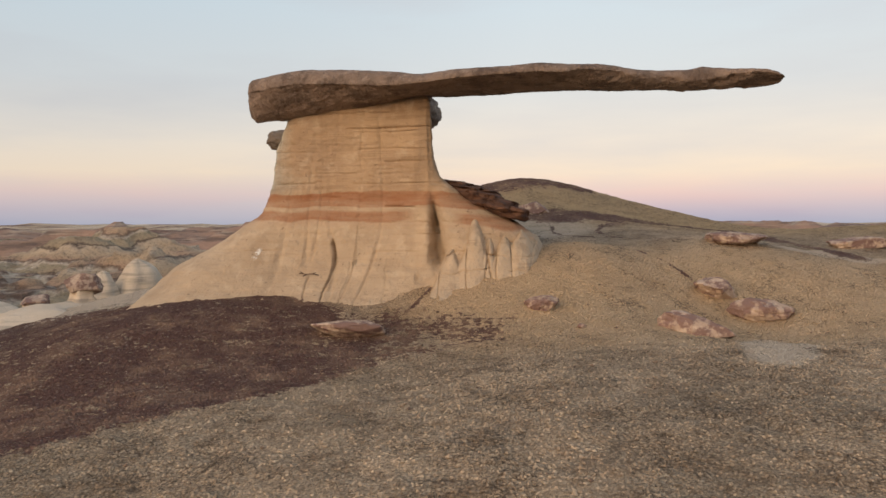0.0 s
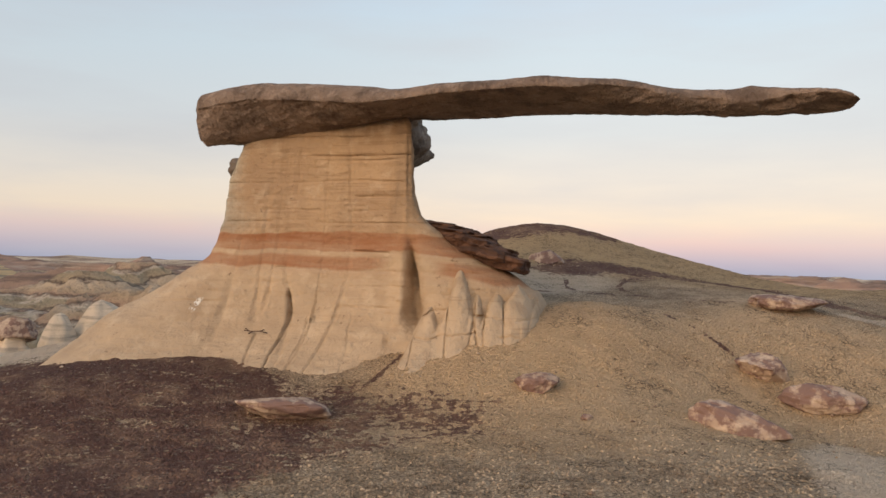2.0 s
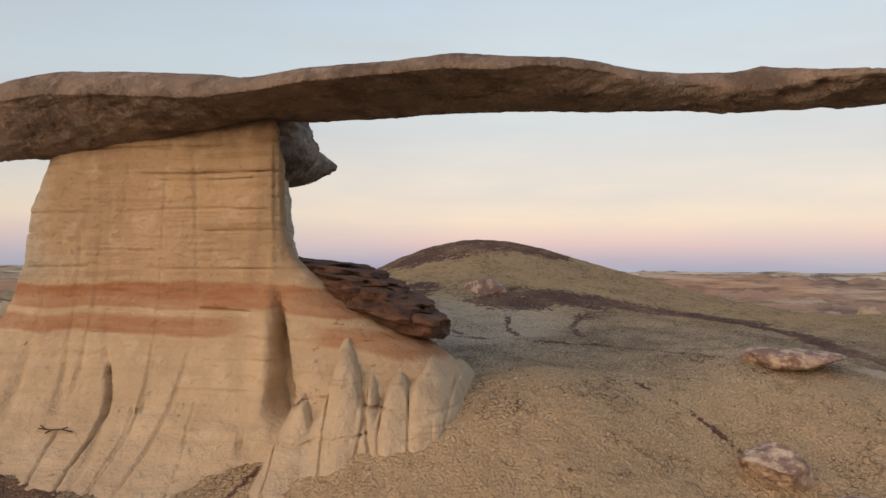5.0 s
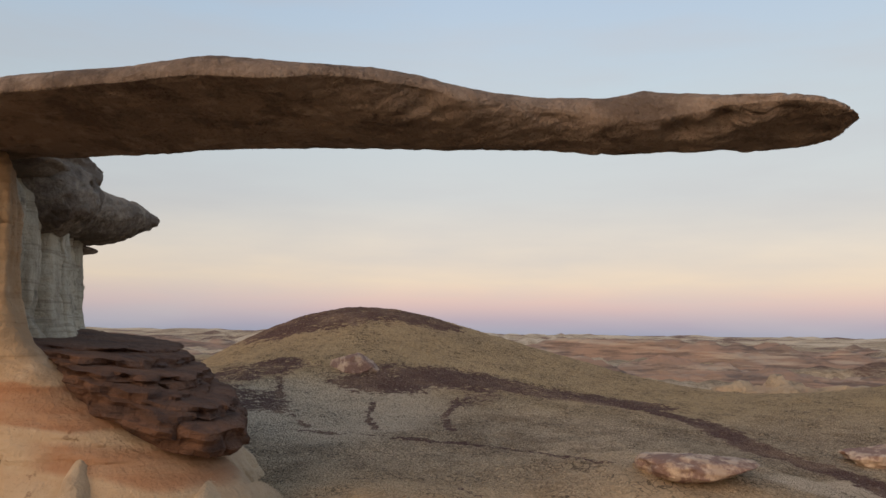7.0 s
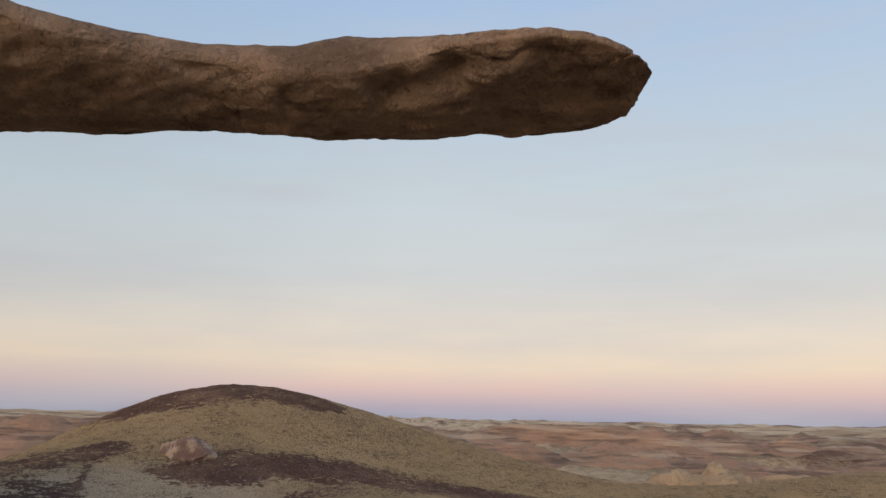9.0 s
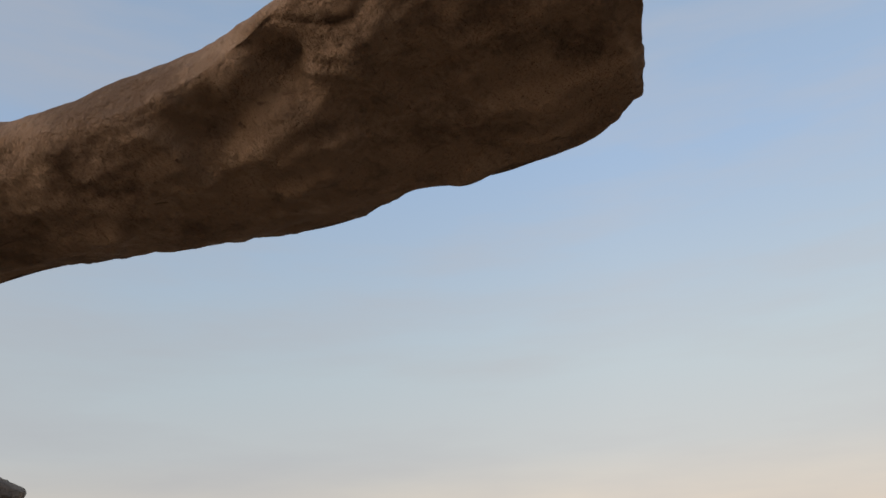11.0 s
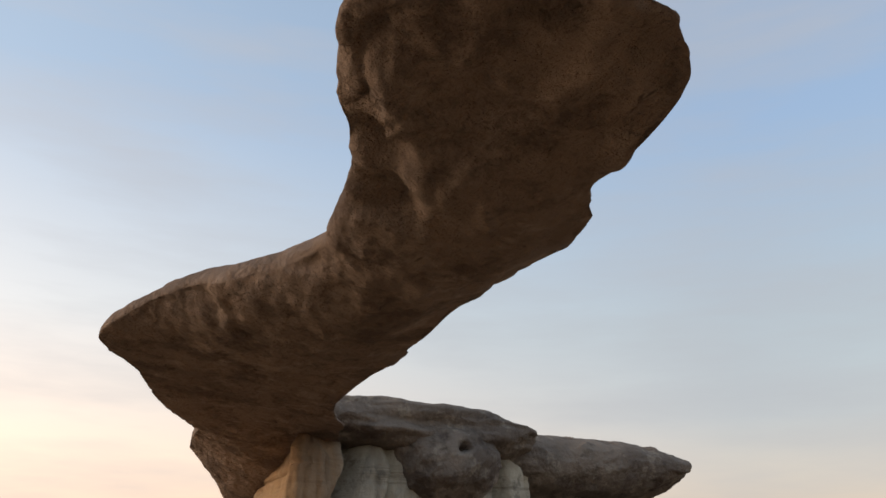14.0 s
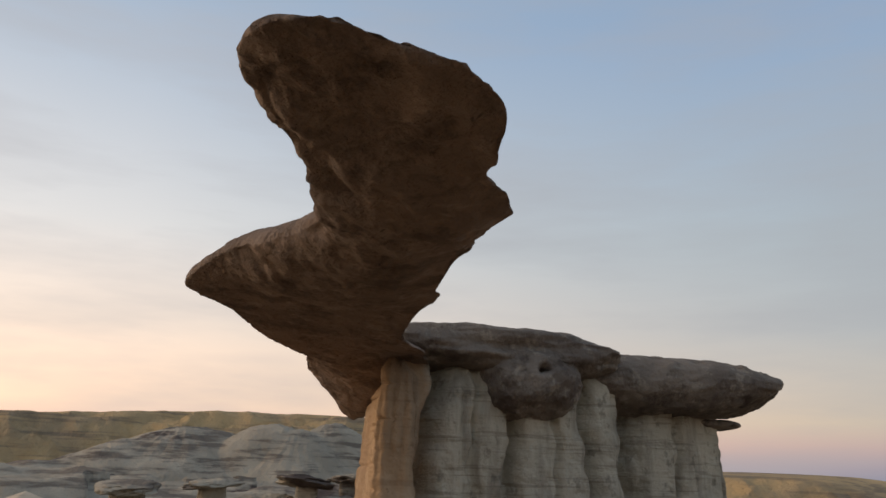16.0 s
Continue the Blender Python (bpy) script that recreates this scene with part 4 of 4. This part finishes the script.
lump("side_knob", (-2.03, 10.25, 2.64), (0.52, 0.46, 0.24), M_SLAB, hoodoo, "small jutting knob", 6, 0.4, 0.8)

# ---- loose boulders ----
def boulder(x, y, size, seed, turn, label, rise=0.5, tilt=(0, 0), flat=0.8, power=0.95, cuts=5, rough=0.26):
    """rise: how much of the height stands out of the ground."""
    z = float(height(np.array([x]), np.array([y]))[0]) + size[2] * (rise - 0.5 * flat)
    ob = lump("boulder", (x, y, z), size, M_BOULDER, None, "", seed, rough, power, turn, tilt, 56, cuts=cuts, flat=flat)
    return tagged(ob, label, "boulder", "boulders on the slope")


boulder(-0.69, 7.30, (0.74, 0.50, 0.24), 11, -5, "flat pale lens-shaped boulder on dark gravel", 0.50, (-6, 0), 0.45, 1.05, 4, 0.2)
boulder(1.08, 7.66, (0.31, 0.26, 0.19), 12, 0, "small rounded pinkish boulder on the clay slope", 0.50, (0, -4), 0.8, 1.0)
boulder(2.41, 7.45, (0.76, 0.36, 0.27), 13, -24, "mottled red and cream boulder lying on the slope", 0.55, (-8, 17), 0.75, 0.95, 4)
boulder(2.93, 8.62, (0.46, 0.42, 0.34), 14, 10, "blocky pinkish boulder beside two others", 0.62, (14, 6), 0.7, 0.85, 8)
boulder(3.25, 8.28, (0.60, 0.36, 0.26), 15, -6, "low rounded brown boulder", 0.62, (0, 3), 0.85, 1.0, 3)
boulder(3.50, 9.93, (0.72, 0.46, 0.20), 16, 4, "flat disc-shaped pink boulder on the slope", 0.62, (0, 3), 0.75, 0.75, 2, 0.18)
boulder(5.35, 11.0, (0.75, 0.45, 0.24), 18, 0, "flat pinkish boulder low in the slope", 0.55, (0, 0), 0.6, 0.8, 4)
boulder(1.40, 7.22, (0.085, 0.06, 0.06), 19, 20, "small pale pebble on the clay slope", 0.6)
boulder(1.20, 13.55, (0.52, 0.40, 0.30), 17, -10, "pink boulder on the hill", 0.55)

# ---- a twig caught on the skirt ----
def twig(x, z):
    near = SKIRT[(np.abs(SKIRT[:, 0] - x) < 0.05) & (np.abs(SKIRT[:, 2] - z) < 0.04)]
    y = near[:, 1].min() - 0.006
    verts, faces = [], []
    for line in (((-0.11, 0.012), (-0.04, 0.004), (0.03, 0.008), (0.10, -0.006)), ((-0.03, 0.004), (-0.07, -0.018)), ((0.03, 0.008), (0.07, 0.022)), ((-0.06, 0.006), (-0.10, 0.03))):
        for (ax, az), (bx, bz) in zip(line[:-1], line[1:]):
            n, k = len(verts), np.array([bz - az, ax - bx]) / math.hypot(bx - ax, bz - az) * 0.0045
            for px, pz in ((ax, az), (bx, bz)):
                verts += [(x + px + k[0], y, z + pz + k[1]), (x + px, y - 0.006, z + pz), (x + px - k[0], y, z + pz - k[1]), (x + px, y + 0.006, z + pz)]
            faces += [(n + i, n + (i + 1) % 4, n + 4 + (i + 1) % 4, n + 4 + i) for i in range(4)] + [(n, n + 1, n + 2, n + 3), (n + 7, n + 6, n + 5, n + 4)]
    ob = mesh_object("twig", np.array(verts), faces, M_BROWN, smooth=False)
    return tagged(ob, "small dry brown twig on the pale sandstone skirt", "twig")


twig(-1.365, 1.028)

# ---- gravel ----
def gravel(count, seed):
    rs = np.random.RandomState(seed)
    x, y = rs.uniform(-4, 5.5, count), 2.4 + 7.0 * rs.rand(count) ** 1.3
    keep = np.hypot((x + 0.3) / 1.9, (y - 9.6) / 1.6) > 1
    x, y = x[keep], y[keep]
    z = height(x, y)
    s = 0.005 + 0.014 * rs.rand(len(x)) ** 3
    octa = np.array([(1, 0, 0), (0, 1, 0), (-1, 0, 0), (0, -1, 0), (0, 0, 0.8), (0, 0, -0.8)])
    v = octa[None] * s[:, None, None] * rs.uniform(0.6, 1.3, (len(x), 6, 3)) + np.stack([x, y, z + 0.3 * s], -1)[:, None]
    tri = np.array([(0, 1, 4), (1, 2, 4), (2, 3, 4), (3, 0, 4), (1, 0, 5), (2, 1, 5), (3, 2, 5), (0, 3, 5)])
    f = (tri[None] + 6 * np.arange(len(x))[:, None, None]).reshape(-1, 3)
    return v.reshape(-1, 3), f


def gravel_colour(nt, place):
    geo = nt.nodes.new("ShaderNodeNewGeometry")
    return ramp(nt, geo.outputs["Random Per Island"], [(0.0, (0.14, 0.095, 0.07)), (0.4, (0.24, 0.17, 0.115)), (0.85, (0.36, 0.27, 0.18)), (1.0, (0.46, 0.38, 0.29))])


def clods(count, seed):
    rs = np.random.RandomState(seed)
    x, y = rs.uniform(-3.8, 5.0, count), 2.3 + 6.6 * rs.rand(count) ** 1.25
    lot = fbm(np.stack([x * 1.3, y * 1.3, 0 * x], -1), 3)
    keep = (lot + rs.uniform(-0.5, 0.5, count) > -0.15 + 0.12 * np.clip(y - 5.0, 0, 3)) & (((x - 0.8) / 1.6) ** 2 + ((y - 8.2) / 0.9) ** 2 > 1) & (np.hypot((x + 0.6) / 2.3, (y - 9.6) / 1.9) > 1)
    x, y = x[keep], y[keep]
    marks = dict(masks(x, y, 0 * x))
    keep = rs.rand(len(x)) > 0.8 * marks["clay"] + 1.2 * marks["pale"]
    x, y = x[keep], y[keep]
    z = height(x, y)
    s = 0.004 + 0.011 * rs.rand(len(x)) ** 2.5
    top = np.array([(1, 0, 0), (0.3, 0.95, 0.1), (-0.8, 0.6, 0), (-0.8, -0.6, 0.1), (0.3, -0.95, 0), (0.25, 0.2, 0.62), (-0.3, -0.1, 0.55)])
    v = top[None] * s[:, None, None] * rs.uniform(0.65, 1.25, (len(x), 7, 3)) + np.stack([x, y, z - 0.1 * s], -1)[:, None]
    tri = np.array([(0, 1, 5), (1, 2, 5), (2, 6, 5), (2, 3, 6), (3, 4, 6), (4, 5, 6), (4, 0, 5)])
    return v.reshape(-1, 3), (tri[None] + 7 * np.arange(len(x))[:, None, None]).reshape(-1, 3)


v, f = clods(130000, 9)
crumbs = tagged(mesh_object("clay_clods", v, f, M_CLOD, smooth=False), "crumbly popcorn clods of dry clay", "clay", kind="stuff")
paint(crumbs, v[:, 0], v[:, 1], v[:, 2])

M_GRAVEL = earth("loose_gravel", gravel_colour)
v, f = gravel(900, 5)
tagged(mesh_object("gravel", v, f, M_GRAVEL, smooth=False), "loose brown and cream gravel scattered on the clay", "gravel", kind="stuff")


# ---- small hoodoos in the wash ----
def toadstool(x, y, top, cap, stalk, seed, label, cap_mat=None):
    g = float(height(np.array([x]), np.array([y]))[0])
    thing = tagged(new("toadstool_rock"), label, "rock formation", "small hoodoos")
    thing.location = (x, y, g)
    h = top - cap[2] * 0.6 - g
    rows = np.linspace(0, 1, 24)
    th = np.linspace(0, 2 * np.pi, 40, endpoint=False)
    rad = stalk * (0.55 + 1.0 * (1 - rows) ** 2.2)[:, None] * (1 + 0.12 * np.sin(5 * th + seed)[None])
    rings = np.stack([rad * np.cos(th), rad * np.sin(th), np.broadcast_to((rows * (h + 0.1) - 0.1)[:, None], rad.shape)], -1)
    v, f = closed_loft(rings)
    v = v + 0.08 * stalk * np.stack([fbm(v * 3 / stalk + seed + 31 * j, 3) for j in range(3)], -1)
    mesh_object("stalk", v, [q[::-1] for q in f], M_WHITE, thing, "pale mudstone stalk")
    lump("cap", (0, 0, h + cap[2] * 0.1), cap, cap_mat or M_BOULDER, thing, "dark weathered capstone", seed, 0.3, 0.85, seed * 40, (0, 4), cuts=9)
    return thing


def cone(x, y, top, wide, seed, label):
    g = float(height(np.array([x]), np.array([y]))[0])
    rows = np.linspace(0, 1, 30)
    th = np.linspace(0, 2 * np.pi, 60, endpoint=False)
    rad = wide / 2 * ((1 - rows) ** 0.75 * 0.95 + 0.22 * np.sqrt(np.clip(1 - rows ** 4, 0, 1)))[:, None] * (1 + 0.06 * np.sin(6 * th + seed)[None]) + 0.01
    rings = np.stack([rad * np.cos(th), 1.2 * rad * np.sin(th), np.broadcast_to((rows * (top - g + 0.15) - 0.15)[:, None], rad.shape)], -1)
    v, f = closed_loft(rings)
    v = v + 0.05 * wide * np.stack([fbm(v * 3 / wide + seed + 31 * j, 4) for j in range(3)], -1)
    ob = mesh_object("mudstone_cone", v, [q[::-1] for q in f], M_WHITE)
    ob.location = (x, y, g)
    return tagged(ob, label, "rock formation", "pale cones")


toadstool(-4.90, 10.5, 0.92, (0.50, 0.46, 0.32), 0.24, 2, "short pale toadstool rock with a dark capstone")
toadstool(-5.64, 10.6, 0.64, (0.46, 0.40, 0.22), 0.22, 3, "low toadstool rock with a flat brown capstone")
cone(-5.60, 13.8, 1.03, 1.05, 4, "tall pale mudstone cone in the wash")
cone(-5.95, 13.2, 0.82, 0.62, 5, "small blunt mudstone cone")
cone(-5.0, 9.9, 0.58, 1.7, 6, "low whitish mudstone mound")
cone(-6.0, 10.2, 0.56, 1.6, 7, "low whitish mudstone mound")


# ---- badland ridges in the valley ----
def badland_colour(nt, place):
    s = nt.nodes.new("ShaderNodeSeparateXYZ")
    nt.links.new(place, s.inputs[0])
    wave = node(nt, "ShaderNodeTexNoise", Scale=0.35, Detail=8.0, Roughness=0.6)
    nt.links.new(place, wave.inputs["Vector"])
    z = calc(nt, "ADD", calc(nt, "MULTIPLY", s.outputs[2], 0.75), calc(nt, "MULTIPLY", wave.outputs[0], 1.5))
    z = calc(nt, "FRACT", z)
    c = ramp(nt, z, [(0.0, (0.42, 0.31, 0.20)), (0.25, (0.47, 0.37, 0.26)), (0.33, (0.10, 0.07, 0.055)), (0.40, (0.34, 0.26, 0.17)), (0.62, (0.30, 0.25, 0.165)),
                     (0.70, (0.50, 0.42, 0.32)), (0.80, (0.15, 0.10, 0.075)), (0.86, (0.40, 0.27, 0.18)), (1.0, (0.42, 0.31, 0.20))])
    return mix(nt, c, (0.16, 0.12, 0.085), calc(nt, "MULTIPLY", spots(nt, place, 1.2, 0.52, 0.66, rough=0.7), 0.6))


M_BADLAND = earth("striped_badland_clay", badland_colour, bump=(("grain", 1.5, 0.8, 0.3), ("grain", 6, 0.7, 0.08)))


def red_colour(nt, place):
    c = mix(nt, (0.33, 0.21, 0.15), (0.24, 0.165, 0.12), spots(nt, place, 0.2, 0.35, 0.65))
    c = mix(nt, c, (0.44, 0.36, 0.27), calc(nt, "MULTIPLY", spots(nt, place, 0.3, 0.52, 0.62, squash=(0.4, 0.4, 5)), 0.6))
    return mix(nt, c, (0.12, 0.085, 0.07), calc(nt, "MULTIPLY", spots(nt, place, 0.5, 0.52, 0.62, squash=(0.5, 0.5, 6)), 0.8))


M_RED = earth("far_red_clay", red_colour, bump=(("grain", 1.0, 0.8, 0.3),))


def ridge(x, y, along_deg, length, wide, low, top, seed, label):
    """A gullied badland ridge with an uneven crest."""
    u, w = np.linspace(-0.5, 0.5, 170), np.linspace(-0.5, 0.5, 46)
    U, W = np.meshgrid(u, w, indexing="ij")
    ca, sa = math.cos(radians(along_deg)), math.sin(radians(along_deg))
    lx, ly = U * length, W * wide
    X, Y = x + lx * ca - ly * sa, y + lx * sa + ly * ca
    p = np.stack([X, Y, 0 * X], -1).reshape(-1, 3)
    gul = np.abs(fbm(p * (2.2 / wide) + seed, 4)).reshape(X.shape)
    body = np.clip(1 - np.abs(2 * W + 0.5 * fbm(p * (1.0 / wide) + seed * 3, 3).reshape(X.shape)), 0, 1) ** 0.8
    ends = step(0.5, 0.36, np.abs(U))
    crest = 0.72 + 0.5 * fbm(np.stack([U.ravel() * 5, 0 * U.ravel(), 0 * U.ravel() + seed], -1), 3).reshape(X.shape)
    Z = low - 0.5 + (top - low + 0.5) * np.clip(body * crest * (1 - 0.9 * gul) * 1.25, 0, 1.05) * ends
    ledge = 0.22 * fbm(p * 0.9 + 5, 3).reshape(X.shape)
    Z = (np.round((Z + ledge) * 4) / 4 - ledge) * 0.6 + Z * 0.4 + 0.05 * fbm(p * 2.0, 3).reshape(X.shape)
    ob = mesh_object("backdrop_ridge", np.stack([X, Y, Z], -1).reshape(-1, 3), sheet_faces(len(u), len(w)), M_RED if y > 45 else M_BADLAND)
    return tagged(ob, label, "badland ridge", kind="structure")


VIEW = ((-9.5, 19, -8, 14, 6, -0.3, 0.55), (-15, 25, -12, 18, 8, -0.4, 0.55), (-8, 28, 5, 16, 7, -0.4, 0.95), (-20, 36, -10, 30, 10, -0.5, 0.95), (-8, 44, 3, 34, 10, -0.5, 1.40),
        (-32, 52, -15, 40, 14, -0.6, 1.25), (-12, 70, 0, 60, 14, -0.6, 1.75), (17, 34, 8, 26, 9, -0.8, 1.0), (26, 50, -6, 44, 12, -0.8, 1.6), (12, 58, 4, 40, 12, -0.8, 1.65),
        (40, 85, -4, 90, 18, -1, 1.7), (0, 120, 0, 150, 22, -1, 2.3), (75, 130, -8, 150, 24, -1, 1.9), (-75, 110, 12, 130, 22, -1, 1.9))
for k, (x, y, deg, length, wide, low, top) in enumerate(VIEW):
    ridge(x, y, deg, length, wide, low, top, 3 + 5 * k, "striped tan and dark gullied badland ridge")


# ---- far mesa ----
def mesa():
    """A long bluff to the west; a is the bearing, anticlockwise from north."""
    a = np.radians(np.linspace(36, 125, 420))
    rr = np.concatenate([np.linspace(44, 75, 60), np.linspace(78, 160, 14)])
    A, R = np.meshgrid(a, rr, indexing="ij")
    X, Y = -R * np.sin(A), 9 + R * np.cos(A)
    p = np.stack([X, Y, 0 * X], -1).reshape(-1, 3)
    gul = np.abs(fbm(p * 0.30, 4)).reshape(R.shape)
    edge = R + 9 * fbm(p * 0.035, 3).reshape(R.shape) - 5 * gul
    tall = 2.5 * step(radians(37), radians(46), A) + 3.7 * step(radians(52), radians(70), A) - 1.2 * step(radians(84), radians(104), A) + 0.5 * fbm(p * 0.03 + 8, 3).reshape(R.shape)
    Z = -2.5 + (tall + 2.5) * (0.45 * step(48, 54, edge) + 0.55 * step(54, 66, edge)) + 0.012 * (R - 60) + 0.25 * fbm(p * 0.5, 3).reshape(R.shape) * step(66, 56, edge)
    return np.stack([X, Y, Z], -1).reshape(-1, 3), sheet_faces(len(a), len(rr))[:, ::-1]


v, f = mesa()
tagged(mesh_object("backdrop_mesa", v, f, M_MESA), "long ochre mesa across the valley", "mesa", kind="structure")


# ---- the pale bench to the west ----
def bench():
    """Whitish mudstone rising westwards in domes, with dark beds; a is the bearing from the east end of the rock."""
    a = np.radians(np.linspace(73, 112, 300))
    rr = np.concatenate([np.linspace(11.5, 27, 150), np.linspace(28, 46, 12)])
    A, R = np.meshgrid(a, rr, indexing="ij")
    X, Y = 4.4 - R * np.sin(A), 7.5 + R * np.cos(A)
    p = np.stack([X, Y, 0 * X], -1).reshape(-1, 3)
    Z = -0.55 + 2.0 * step(11.8, 14.0, R + 1.2 * fbm(p * 0.5, 3).reshape(R.shape)) + 0.45 * step(14, 21, R)
    Z = Z + 0.35 * np.floor(1.5 + 1.5 * fbm(p * 0.35 + 4, 3).reshape(R.shape)) * step(14, 16, R) * step(21, 19, R) * 0.7
    for deg, far, wide, tall in ((88, 23.5, 3.2, 0.95), (80.5, 22.0, 1.9, 1.15), (76, 23, 1.6, 1.1), (95, 22, 2.0, 0.35), (84, 26, 5.0, 0.6)):
        cx, cy = 4.4 - far * math.sin(radians(deg)), 7.5 + far * math.cos(radians(deg))
        d = np.hypot(X - cx, Y - cy) / wide
        ang = np.arctan2(Y - cy, X - cx)
        Z = Z + tall * np.clip(1 - d ** 1.6, 0, 1) * (1 + 0.05 * np.abs(np.sin(ang * 14)))
    Z = Z + 0.12 * fbm(p * 1.2, 4).reshape(R.shape)
    Z = np.where(R > 27, np.minimum(Z, 2.3), Z)
    return np.stack([X, Y, Z], -1).reshape(-1, 3), sheet_faces(len(a), len(rr))[:, ::-1]


def bench_colour(nt, place):
    c = mix(nt, (0.45, 0.395, 0.305), (0.30, 0.265, 0.205), spots(nt, place, 0.9, 0.35, 0.65))
    c = mix(nt, c, (0.13, 0.105, 0.085), calc(nt, "MULTIPLY", spots(nt, place, 1.2, 0.50, 0.60, squash=(0.6, 0.6, 5)), 0.8))
    return mix(nt, c, (0.07, 0.05, 0.045), calc(nt, "MULTIPLY", spots(nt, place, 0.35, 0.58, 0.64, squash=(1, 1, 3)), 0.9))


M_BENCH = earth("pale_bench_mudstone", bench_colour, bump=(("grain", 3, 0.7, 0.2), ("grain", 14, 0.6, 0.04)))
v, f = bench()
tagged(mesh_object("backdrop_bench", v, f, M_BENCH), "whitish mudstone bench with domes and dark beds", "badland slope", kind="structure")


def bench_stone(deg, far, top, cap, stalk, seed, label):
    x, y = 4.4 - far * math.sin(radians(deg)), 7.5 + far * math.cos(radians(deg))
    thing = tagged(new("toadstool_rock"), label, "rock formation", "hoodoos on the bench")
    thing.location = (x, y, 1.0)
    h = top - cap[2] * 0.6 - 1.0
    rows = np.linspace(0, 1, 24)
    th = np.linspace(0, 2 * np.pi, 36, endpoint=False)
    rad = stalk * (0.7 + 0.7 * (1 - rows) ** 2)[:, None] * (1 + 0.15 * np.sin(4 * th + seed)[None])
    v, f = closed_loft(np.stack([rad * np.cos(th), rad * np.sin(th), np.broadcast_to((rows * h)[:, None], rad.shape)], -1))
    v = v + 0.1 * stalk * np.stack([fbm(v * 2 / stalk + seed + 31 * j, 3) for j in range(3)], -1)
    mesh_object("stalk", v, [q[::-1] for q in f], M_BENCH, thing, "pale mudstone stalk")
    lump("cap", (0, 0, h + cap[2] * 0.1), cap, M_BENCH, thing, "dark flat capstone", seed, 0.5, 0.8, seed * 40, (3, 4))


bench_stone(79.5, 13.2, 2.20, (1.0, 0.8, 0.16), 0.24, 31, "thin-capped pale hoodoo on the bench")
bench_stone(76.5, 14.0, 2.23, (0.8, 0.7, 0.14), 0.30, 32, "squat pale hoodoo with a thin cap")
bench_stone(82.5, 13.4, 1.90, (0.9, 0.7, 0.34), 0.35, 33, "low hoodoo under a dark rounded capstone")
bench_stone(77.8, 12.8, 1.94, (0.7, 0.5, 0.32), 0.28, 34, "low hoodoo under a dark rounded capstone")
bench_stone(85.5, 14.6, 2.08, (1.1, 0.7, 0.14), 0.30, 35, "thin-capped pale hoodoo on the bench")
bench_stone(90.5, 14.2, 2.03, (1.3, 0.8, 0.18), 0.40, 36, "broad hoodoo with a flat brown cap")
cone(-7.6, 6.2, 1.9, 2.4, 41, "big pale mudstone mound")
